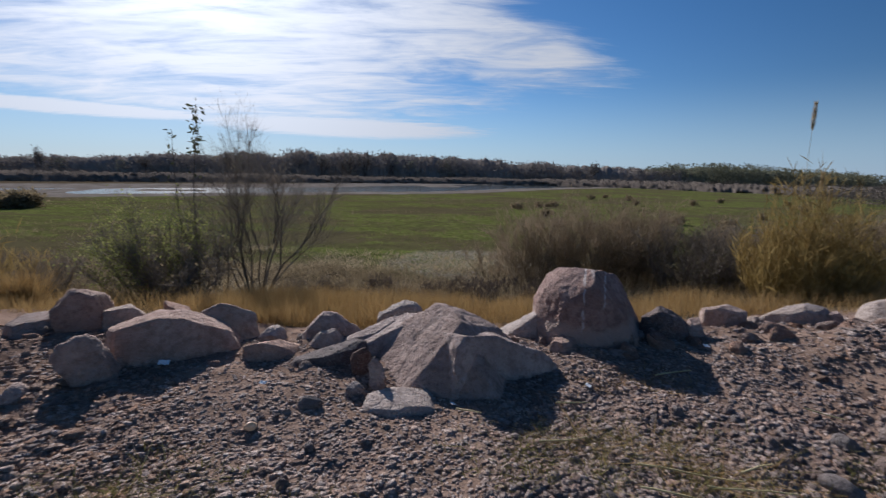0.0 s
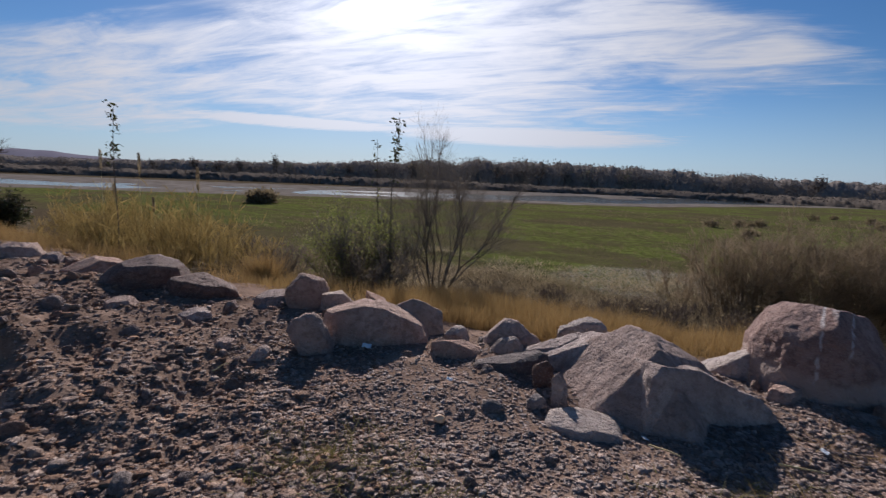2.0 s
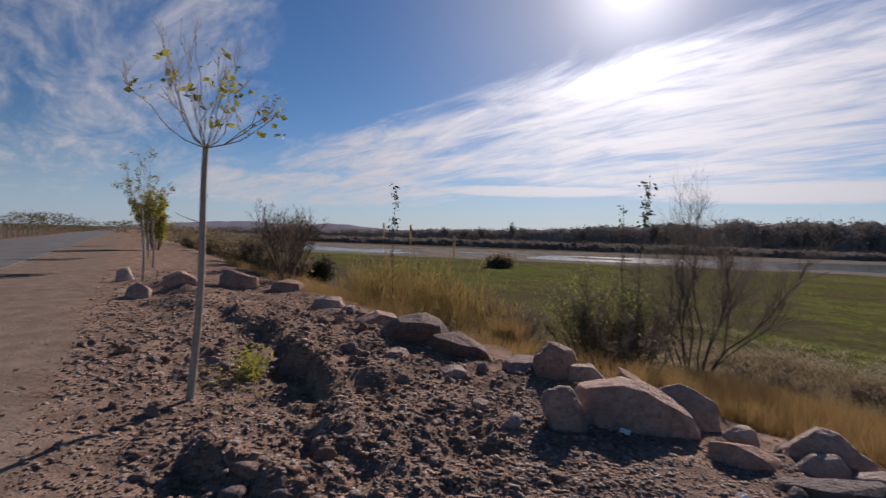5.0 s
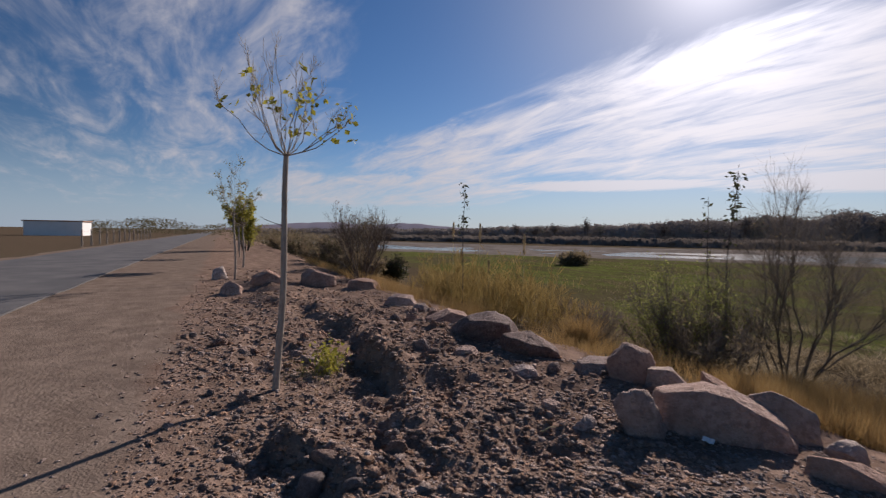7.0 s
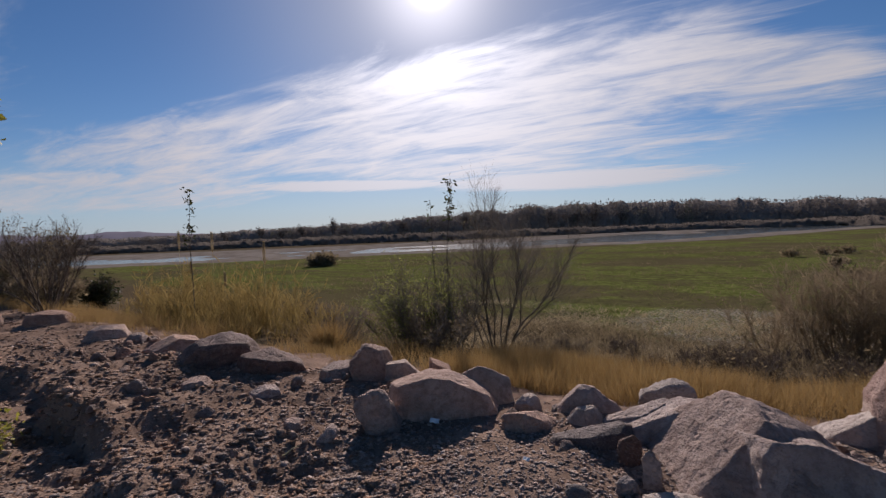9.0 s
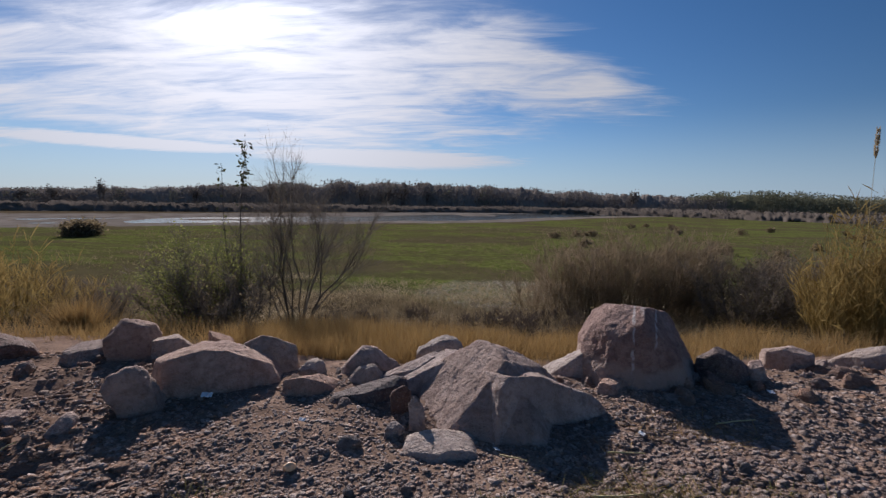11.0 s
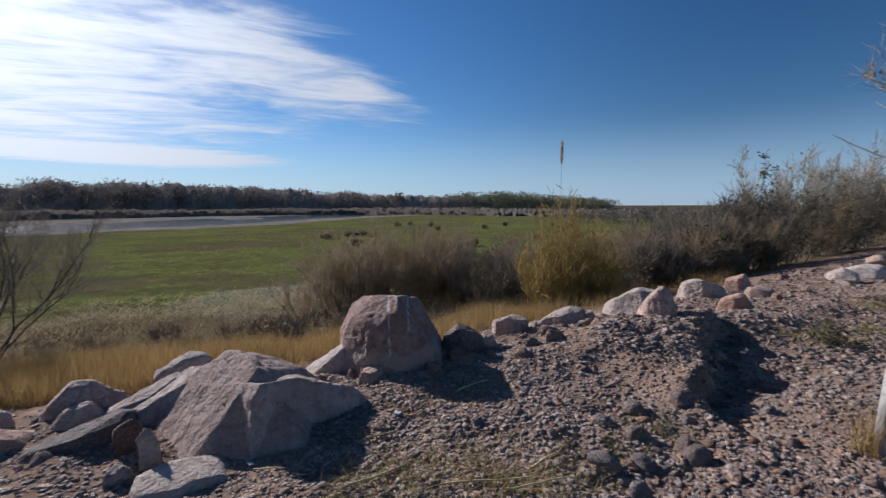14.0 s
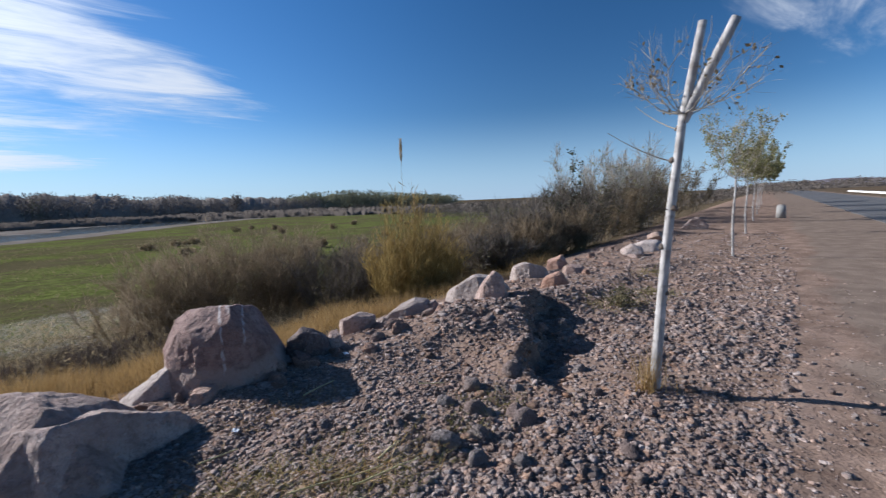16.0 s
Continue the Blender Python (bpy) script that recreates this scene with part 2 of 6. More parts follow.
def varied(a, b, scale=6.0, along=(1.0, 1.0, 1.0), how="island"):
    """Two tones mixed by piece and by noise."""
    def build(n):
        p = n.vmath("MULTIPLY", coords(n), along)
        k = n.math("ADD", n.math("MULTIPLY", n.noise(p, scale, 4.0), 0.6), n.math("MULTIPLY", island(n), 0.5))
        return n.mix(n.ramp(k, 0.25, 0.85), a, b)
    return build


def asphalt_mat(n):
    p = n.add("ShaderNodeNewGeometry").outputs["Position"]
    big, grit = n.noise(p, 0.7, 5.0), n.noise(p, 60.0, 3.0)
    col = n.mix(n.ramp(big, 0.35, 0.7), (0.085, 0.082, 0.080), (0.135, 0.125, 0.118))
    col = n.mix(n.math("MULTIPLY", n.ramp(grit, 0.5, 0.75), 0.4), col, (0.19, 0.18, 0.17))
    return [col, n.bump(grit, 0.4, 0.01)]


def bark_white(n):
    p = coords(n)
    s = n.vmath("MULTIPLY", p, (1.0, 1.0, 0.35))
    col = n.mix(n.ramp(n.noise(s, 16.0, 5.0), 0.35, 0.65), (0.30, 0.275, 0.25), (0.54, 0.505, 0.47))
    col = n.mix(n.math("MULTIPLY", n.ramp(n.noise(p, 9.0, 4.0), 0.58, 0.72), 0.8), col, (0.13, 0.11, 0.085))
    ring = n.noise(n.vmath("MULTIPLY", p, (2.0, 2.0, 9.0)), 1.6, 4.0, 0.6)
    col = n.mix(n.math("MULTIPLY", n.ramp(ring, 0.54, 0.70), 0.6), col, (0.19, 0.165, 0.14))
    return [col, n.bump(n.noise(s, 40.0, 4.0), 0.5, 0.01)]


M = {}
M["ground"] = material("ground", ground_mat, 1.0, 0.0)
M["rock"] = material("rock", stone_mat((0.43, 0.285, 0.225), (0.60, 0.43, 0.35), (0.29, 0.185, 0.145), "object"), 0.9, 0.25)
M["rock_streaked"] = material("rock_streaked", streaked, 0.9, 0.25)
M["rock_pale"] = material("rock_pale", stone_mat((0.50, 0.375, 0.305), (0.64, 0.50, 0.415), (0.35, 0.25, 0.20), "object"), 0.9, 0.25)
# dark stone, darkened further: the shade on backlit fronts is put into its colour
M["rock_dark_shade"] = material("rock_dark_shade", stone_mat((0.165, 0.106, 0.090), (0.265, 0.180, 0.152), (0.095, 0.062, 0.053), "object"), 0.85, 0.3)
M["cobble"] = material("cobble", stone_mat((0.315, 0.240, 0.212), (0.46, 0.365, 0.325), (0.205, 0.155, 0.138), "object"), 0.85, 0.3)
M["pebble"] = material("pebble", stone_mat((0.375, 0.265, 0.214), (0.565, 0.43, 0.358), (0.24, 0.168, 0.136)), 0.85, 0.3)
M["clod"] = material("clod", stone_mat((0.32, 0.212, 0.158), (0.50, 0.350, 0.270), (0.21, 0.137, 0.102)), 0.95, 0.1)
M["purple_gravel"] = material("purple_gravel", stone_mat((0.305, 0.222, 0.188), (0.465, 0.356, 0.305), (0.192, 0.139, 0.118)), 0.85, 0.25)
M["asphalt"] = material("asphalt", asphalt_mat, 0.85, 0.3)
M["straw"] = material("straw", varied((0.27, 0.170, 0.065), (0.44, 0.300, 0.130), 2.0), 0.8, 0.2, 0.35)
M["stalk"] = material("stalk", varied((0.42, 0.34, 0.16), (0.60, 0.50, 0.27), 2.0), 0.7, 0.3)
M["cane"] = material("cane", varied((0.235, 0.165, 0.058), (0.405, 0.295, 0.112), 1.2), 0.85, 0.1, 0.4)
M["plume"] = material("plume", varied((0.36, 0.28, 0.16), (0.52, 0.42, 0.27), 2.0), 0.8, 0.2, 0.35)
M["grass"] = material("grass", varied((0.090, 0.102, 0.028), (0.165, 0.178, 0.054), 0.5), 1.0, 0.0, 0.6)
M["weed"] = material("weed", varied((0.165, 0.145, 0.045), (0.29, 0.245, 0.085), 2.0), 0.8, 0.2, 0.35)
M["twig"] = material("twig", varied((0.085, 0.065, 0.05), (0.17, 0.135, 0.11), 1.0), 0.9, 0.1, 0.15)
M["twig_grey"] = material("twig_grey", varied((0.125, 0.103, 0.083), (0.225, 0.19, 0.155), 1.0), 0.9, 0.1, 0.25)
M["twig_pale"] = material("twig_pale", varied((0.30, 0.265, 0.215), (0.46, 0.41, 0.345), 1.0), 0.9, 0.1, 0.25)
M["twig_red"] = material("twig_red", varied((0.18, 0.135, 0.088), (0.31, 0.240, 0.160), 1.0), 0.95, 0.05, 0.4)
M["leaf_green"] = material("leaf_green", varied((0.165, 0.175, 0.055), (0.275, 0.275, 0.10), 3.0), 0.9, 0.05, 0.55)
M["leaf_dark"] = material("leaf_dark", varied((0.040, 0.045, 0.020), (0.085, 0.088, 0.040), 3.0), 0.6, 0.3, 0.35)
M["leaf_olive"] = material("leaf_olive", varied((0.10, 0.085, 0.045), (0.17, 0.145, 0.08), 3.0), 0.7, 0.25, 0.4)
M["leaf_yellow"] = material("leaf_yellow", varied((0.23, 0.22, 0.03), (0.40, 0.36, 0.07), 3.0), 0.6, 0.3, 0.45)
M["leaf_pale"] = material("leaf_pale", varied((0.22, 0.205, 0.085), (0.36, 0.335, 0.16), 3.0), 0.7, 0.2, 0.4)
M["leaf_brown"] = material("leaf_brown", varied((0.155, 0.120, 0.070), (0.27, 0.212, 0.130), 3.0), 0.9, 0.1, 0.5)
# bare far woods, both tones lightened so that the colour carries distance haze
M["far_brown"] = material("far_brown", varied((0.175, 0.150, 0.130), (0.270, 0.232, 0.200), 0.05), 1.0, 0.0, 0.2)
M["far_thicket"] = material("far_thicket", varied((0.150, 0.130, 0.115), (0.235, 0.203, 0.178), 0.6), 1.0, 0.0)
M["far_scrub"] = material("far_scrub", varied((0.120, 0.100, 0.084), (0.200, 0.168, 0.140), 0.06), 1.0, 0.0, 0.1)
M["far_green"] = material("far_green", varied((0.165, 0.165, 0.110), (0.25, 0.245, 0.165), 0.1), 1.0, 0.0, 0.2)
M["bark_white"] = material("bark_white", bark_white, 0.8, 0.25)
M["bark_tan"] = material("bark_tan", varied((0.24, 0.20, 0.16), (0.42, 0.355, 0.285), 12.0), 0.85, 0.2)
M["hill"] = material("hill", varied((0.17, 0.16, 0.20), (0.23, 0.215, 0.25), 0.004), 1.0, 0.0)
M["plaster"] = material("plaster", varied((0.66, 0.64, 0.60), (0.80, 0.78, 0.74), 1.0), 0.9, 0.2)
M["concrete"] = material("concrete", varied((0.20, 0.19, 0.18), (0.29, 0.28, 0.262), 4.0), 0.9, 0.2)
M["tile_roof"] = material("tile_roof", varied((0.26, 0.14, 0.09), (0.36, 0.21, 0.14), 2.0), 0.9, 0.2)
M["dark_hole"] = material("dark_hole", varied((0.03, 0.03, 0.035), (0.05, 0.05, 0.055), 2.0), 0.4, 0.5)
M["paper_white"] = material("paper_white", varied((0.75, 0.75, 0.74), (0.85, 0.85, 0.84), 8.0), 0.6, 0.3)
M["orange_wrap"] = material("orange_wrap", varied((0.75, 0.30, 0.10), (0.85, 0.55, 0.32), 30.0), 0.5, 0.4)


def water_mat():
    m = bpy.data.materials.new("water")
    m.use_nodes = True
    n = Nodes(m.node_tree)
    b = n.add("ShaderNodeBsdfPrincipled")
    b.inputs["Base Color"].default_value = (0.045, 0.05, 0.045, 1)
    b.inputs["Roughness"].default_value = 0.14
    b.inputs["IOR"].default_value = 1.33
    p = n.add("ShaderNodeNewGeometry").outputs["Position"]
    n.link(n.bump(n.noise(n.vmath("MULTIPLY", p, (0.5, 1.0, 1.0)), 1.5, 3.0), 0.25, 0.08), b.inputs["Normal"])
    n.link(b.outputs[0], n.add("ShaderNodeOutputMaterial").inputs[0])
    return m


M["water"] = water_mat()


# ---------------------------------------------------------------- mesh helpers
def np_mesh(name, verts, faces, mats, smooth=True, slots=None):
    """A mesh from arrays: verts (n, 3), faces (m, k)."""
    me = bpy.data.meshes.new(name)
    verts, faces = np.asarray(verts, np.float32), np.asarray(faces, np.int32)
    k = faces.shape[1]
    me.vertices.add(len(verts))
    me.vertices.foreach_set("co", verts.ravel())
    me.loops.add(faces.size)
    me.loops.foreach_set("vertex_index", faces.ravel())
    me.polygons.add(len(faces))
    me.polygons.foreach_set("loop_start", np.arange(0, faces.size, k, dtype=np.int32))
    me.polygons.foreach_set("use_smooth", np.full(len(faces), smooth))
    if slots is not None:
        me.polygons.foreach_set("material_index", slots)
    me.update(calc_edges=True)
    for m in mats if isinstance(mats, list) else [mats]:
        me.materials.append(m)
    return me


def part(name, me, parent, label=""):
    """A mesh as a part under a thing or a part."""
    ob = new(name, me)
    ob.parent = parent
    return tagged(ob, label)


def thing(name, label, category, at=(0, 0, 0), turn=0, group="", kind=""):
    """An Empty at a thing's base, to hold its parts."""
    ob = new(name)
    ob.empty_display_size = 0.1
    ob.matrix_world = pose(*at, 0, 0, turn)
    return tagged(ob, label, category, group, kind)


def bm_mesh(name, bm, mat, smooth=False):
    me = bpy.data.meshes.new(name)
    bm.to_mesh(me)
    bm.free()
    me.materials.append(mat)
    me.polygons.foreach_set("use_smooth", np.full(len(me.polygons), smooth))
    return me


def box_mesh(name, size, mat, at=(0, 0, 0), bevel=0.0):
    bm = bmesh.new()
    bmesh.ops.create_cube(bm, size=1.0, matrix=Matrix.Translation(at) @ Matrix.Diagonal((*size, 1)))
    if bevel:
        bmesh.ops.bevel(bm, geom=bm.edges[:], offset=bevel, segments=2, affect="EDGES", profile=0.5)
    return bm_mesh(name, bm, mat)


def lattice(ix, iy, seed):
    """A repeatable value from 0 to 1 at each lattice point."""
    h = (ix.astype(np.int64) * 374761393 + iy.astype(np.int64) * 668265263 + seed * 974711) & 0x7FFFFFFF
    h = ((h ^ (h >> 13)) * 1274126177) & 0x7FFFFFFF
    return ((h ^ (h >> 16)) & 0xFFFF) / 65535.0


def soft_noise(x, y, scale, seed, octaves=3):
    """Value noise in the plane, about -1 to 1."""
    total, amp, norm = np.zeros_like(x, dtype=float), 1.0, 0.0
    for o in range(octaves):
        u, v = x * scale, y * scale
        i, j = np.floor(u), np.floor(v)
        a, b = u - i, v - j
        a, b = a * a * (3 - 2 * a), b * b * (3 - 2 * b)
        n00, n10 = lattice(i, j, seed + o), lattice(i + 1, j, seed + o)
        n01, n11 = lattice(i, j + 1, seed + o), lattice(i + 1, j + 1, seed + o)
        total += amp * ((n00 * (1 - a) + n10 * a) * (1 - b) + (n01 * (1 - a) + n11 * a) * b - 0.5) * 2
        norm += amp
        amp, scale = amp * 0.5, scale * 2.1
    return total / norm


# ---------------------------------------------------------------- the lie of the land
def row_line(x):
    """The line of the planted trees along the road, as y over x."""
    return 0.45 + 0.176 * np.sqrt(x * x + 9) + 0.059 * x


FIELD = -1.8
RIVER = [(-420, -30, 16), (-250, 5, 15), (-140, 32, 13), (-79, 64, 11), (-16, 112, 16), (3, 145, 18), (30, 174, 16), (90, 222, 14), (200, 300, 14)]


def river_gap(x, y):
    """Metres from the river's edge, positive outside it."""
    best = np.full(np.shape(x), 1e9)
    for (ax, ay, aw), (bx, by, bw) in zip(RIVER[:-1], RIVER[1:]):
        dx, dy = bx - ax, by - ay
        u = np.clip(((x - ax) * dx + (y - ay) * dy) / (dx * dx + dy * dy), 0, 1)
        best = np.minimum(best, np.hypot(x - ax - u * dx, y - ay - u * dy) - (aw + u * (bw - aw)))
    return best


# banks and heaps of gravel, and the hollows below them: x, y, reach across, reach along, height
HEAPS = [(-6.6, 3.4, 1.0, 0.8, 0.12), (4.2, 3.7, 0.9, 0.7, 0.16),
         (6.1, 3.9, 1.0, 0.6, 0.14), (4.6, 2.75, 0.8, 0.5, -0.10), (2.9, 3.9, 1.2, 0.9, 0.07), 
         (-2.9, 1.75, 0.45, 0.3, 0.07), (0.7, 2.2, 1.2, 0.7, 0.03), (-14.0, 2.6, 2.2, 0.8, 0.25),
         (-11.2, 2.2, 1.2, 0.7, 0.18), (9.5, 4.2, 2.0, 0.8, 0.12), (2.2, 1.9, 0.5, 0.4, -0.04)]


# dug edges that face the road: from x, to x, y at the first x, slope, rise behind, drop in front
SCARPS = [(-4.7, -7.2, 2.0, -0.28, 0.27, 0.20), (-3.4, -4.0, 1.62, -0.2, 0.10, 0.13), (-3.15, -4.3, 0.86, 0.05, 0.10, 0.12), (-7.6, -10.5, 2.6, -0.05, 0.14, 0.08),
          (5.5, 3.4, 4.0, 0.72, 0.24, 0.20)]


def land(x, y):
    """Height of the ground."""
    x, y = np.asarray(x, float), np.asarray(y, float)
    s = y - row_line(x)
    z = np.interp(s, [-9.6, -4.0, -1.8, 0.2, 3.3, 5.2, 7.5, 12, 17], [0.02, 0.0, 0.0, 0.0, 0.0, -0.42, -0.95, -1.7, FIELD])
    rough = np.interp(s, [-4.6, -3.4, -1.5, -0.5, 3.5, 14], [0.0, 0.006, 0.014, 0.06, 0.07, 0.10])
    torn = np.clip((-1.6 - x) / 1.2, 0, 1) * np.clip((s + 0.9) / 0.6, 0, 1) * np.clip((3.6 - s) / 1.0, 0, 1)
    z = z + rough * soft_noise(x, y, 0.9, 3, 4) + rough * 0.5 * soft_noise(x, y, 4.0, 9, 3)
    z = z - 0.17 * torn * np.maximum(0, soft_noise(x, y, 1.6, 45, 3) - 0.05) + 0.045 * torn * soft_noise(x, y, 4.5, 46, 3) + 0.022 * torn * soft_noise(x, y, 11.0, 47, 2)
    z = z + np.interp(s, [14, 25], [0, 0.05]) * soft_noise(x, y, 0.25, 21, 3)
    lumps = 1 + 0.45 * soft_noise(x, y, 3.0, 31, 3)
    for hx, hy, rx, ry, h in HEAPS:
        # steeper on the side towards the road
        v = (y - hy) / ry
        e = ((x - hx) / rx) ** 2 + np.where(v < 0, (v * 1.7) ** 2, v * v)
        z = z + h * np.exp(-e * 1.2) * lumps
    for x0, x1, y0, slope, up, down in SCARPS:
        e = y - (y0 + slope * (x - x0)) + 0.34 * soft_noise(x, y, 2.0, 83, 3)
        along_it = np.clip(np.minimum(x0 - x, x - x1) / 0.35 + 0.5, 0, 1) * (1 + 0.35 * soft_noise(x, y, 1.7, 85, 2))
        z = z + along_it * np.where(e > 0, up * np.exp(-np.maximum(e, 0) / 0.9) * np.clip(e / 0.14, 0, 1), -down * np.exp(np.minimum(e, 0) / 0.45) * np.clip(-e / 0.10, 0, 1))
    g = river_gap(x, y)
    z = z - np.interp(g, [-6, -1.5, 3, 12], [0.75, 0.45, 0.10, 0.0]) * np.where(y > -60, 1, 1)
    z = z + np.interp(g, [-16, -4, 2], [1.0, 1.0, 0.0]) * np.maximum(0, soft_noise(x, y, 0.045, 77, 3) + 0.02) * 1.5
    far = np.hypot(x, y)
    z = z + np.interp(far, [180, 320], [0, 0.6]) * soft_noise(x, y, 0.02, 55, 3)
    return z


def on_land(x, y):
    return float(land(np.array([x]), np.array([y]))[0])


def make_ground():
    """One sheet from under the camera to the horizon, finest close by."""
    radii = np.concatenate([[0.35, 0.7, 1.0], np.arange(1.2, 7.0, 0.055), np.arange(7.0, 14.0, 0.10), np.geomspace(14.0, 4200.0, 150)])
    front = np.radians(np.arange(-112, 112.01, 0.64))
    back = np.radians(np.arange(116, 247, 4.0))
    ang = np.concatenate([front, back])
    n = len(ang)
    R, A = np.meshgrid(radii, ang, indexing="ij")
    x, y = (R * np.sin(A)).ravel(), (R * np.cos(A)).ravel()
    z = land(x, y)
    verts = np.concatenate([np.stack([x, y, z], 1), [[0, 0, on_land(0, 0)]]])
    i = np.arange(len(radii) - 1)[:, None] * n + np.arange(n)[None, :]
    j = np.arange(len(radii) - 1)[:, None] * n + (np.arange(n)[None, :] + 1) % n
    quads = np.stack([i, j, j + n, i + n], -1).reshape(-1, 4)
    me = np_mesh("ground", verts, quads, M["ground"])
    bm = bmesh.new()
    bm.from_mesh(me)
    bm.verts.ensure_lookup_table()
    for a in range(n):
        f = bm.faces.new((bm.verts[a], bm.verts[(a + 1) % n], bm.verts[len(verts) - 1]))
        f.smooth = True
        f.normal_update()
        if f.normal.z < 0:
            f.normal_flip()
    bm.normal_update()
    bm.to_mesh(me)
    bm.free()
    co = verts
    s = co[:, 1] - row_line(co[:, 0])
    gap = river_gap(co[:, 0], co[:, 1])
    warp = 2.2 * soft_noise(co[:, 0], co[:, 1], 0.12, 5, 3)
    far = np.hypot(co[:, 0], co[:, 1])
    az_v = np.degrees(np.arctan2(co[:, 0], co[:, 1]))
    green = np.clip((s + warp * 1.5 - 12.5) / 8, 0, 1) * np.clip((gap - 11 + warp * 2) / 7, 0, 1)
    green *= np.clip((62 - az_v) / 18, 0, 1) * np.clip((az_v + 72) / 14, 0, 1)
    green *= np.where(co[:, 1] > 0, 1, 0) * np.where(gap > 0, 1, 0)
    beyond = (co[:, 1] - 0.8 * co[:, 0] > 118) | (far > 175)
    green = np.where(beyond, 0.0, green)
    sand = np.clip((18 - gap + warp) / 7, 0, 1) * (s > 20)
    sand = np.maximum(sand, np.where(beyond & (s > 30), np.clip((40 - gap) / 30, 0, 0.9), 0))
    dry = np.clip((s - 4.0) / 1.5, 0, 1) * (1 - 0.3 * sand)
    dry = np.maximum(dry, np.where(s < -10.5, 0.6, 0))
    dust = np.clip((-1.1 + 0.35 * soft_noise(co[:, 0], co[:, 1], 0.8, 41, 3) - s) / 0.6, 0, 1) * np.clip((s + 12.5) / 2, 0, 1)
    pale = np.clip(1.25 - ((co[:, 0] - 1.8) / 4.4) ** 2 - ((co[:, 1] - 17.8) / 3.4) ** 2, 0, 1)
    for name, cols in (("zone", (green, sand, dry)), ("zone_b", (dust, pale, dust * 0))):
        at = me.attributes.new(name, "FLOAT_VECTOR", "POINT")
        at.data.foreach_set("vector", np.stack(cols, 1).astype(np.float32).ravel())
    tagged(new("ground", me), "gravel shoulder sloping down to a green river flat", "ground", kind="structure")


make_ground()


def ribbon(name, s0, s1, lift, mat, thickness, label, category, x0=-420, x1=420, kind="structure", parts=None):
    """A strip that follows the road, between two distances from the tree line."""
    xs = np.concatenate([np.linspace(x0, -60, 40)[:-1], np.linspace(-60, 60, 160), np.linspace(60, x1, 40)[1:]]) if parts is None else parts
    slope = np.gradient(row_line(xs), xs)
    nx, ny = -slope / np.hypot(1, slope), 1 / np.hypot(1, slope)
    rows = []
    for s, dz in ((s0, 0), (s0, 1), (s1, 1), (s1, 0)):
        wob = 0.12 * soft_noise(xs, xs * 0 + s * 7, 0.7, 61, 3)
        px, py = xs, row_line(xs) + s + wob * (1 if kind == "structure" else 0)
        rows.append(np.stack([px, py, np.full_like(xs, lift if dz else lift - thickness)], 1))
    n = len(xs)
    v = np.concatenate(rows)
    f = []
    for k in range(3):
        i = np.arange(n - 1)
        f.append(np.stack([k * n + i, k * n + i + 1, (k + 1) * n + i + 1, (k + 1) * n + i], 1))
    me = np_mesh(name, v, np.concatenate(f)[:, ::-1], mat, smooth=False)
    return tagged(new(name, me), label, category, kind=kind)


ribbon("road", -9.9, -4.3, 0.035, M["asphalt"], 0.12, "worn grey asphalt road with dusty edges", "road")

# the river's water, with sand bars standing out of it
wx = np.array([p[0] for p in RIVER], float)
wy = np.array([p[1] for p in RIVER], float)
tx, ty = np.gradient(wx), np.gradient(wy)
ln = np.hypot(tx, ty)
side = np.array([p[2] + 6 for p in RIVER], float)
wv = np.concatenate([np.stack([wx - ty / ln * side, wy + tx / ln * side, np.full_like(wx, FIELD - 0.3)], 1),
                     np.stack([wx + ty / ln * side, wy - tx / ln * side, np.full_like(wx, FIELD - 0.3)], 1)])
k = np.arange(len(wx) - 1)
tagged(new("water", np_mesh("water", wv, np.stack([k, k + len(wx), k + len(wx) + 1, k + 1], 1), M["water"], smooth=False)),
       "shallow river reflecting the bright sky", "river", kind="structure")

# ---------------------------------------------------------------- stones
ICO = {}


def ico(level):
    if level not in ICO:
        bm = bmesh.new()
        bmesh.ops.create_icosphere(bm, subdivisions=level, radius=1.0)
        bm.verts.ensure_lookup_table()
        ICO[level] = (np.array([v.co[:] for v in bm.verts]), np.array([[v.index for v in f.verts] for f in bm.faces]))
        bm.free()
    return ICO[level]


def chipped(rng, d, reach, count, lo, hi):
    """Breaks small flat facets off a stone given by its reach along the directions d."""
    for _ in range(count):
        n = rng.normal(0, 1, 3)
        n[2] = abs(n[2]) * 0.9
        n /= np.linalg.norm(n)
        c = d @ n
        k = (c * reach).max() * rng.uniform(lo, hi)
        reach = np.where(c > 0.05, np.minimum(reach, k / np.maximum(c, 0.05)), reach)
    return reach


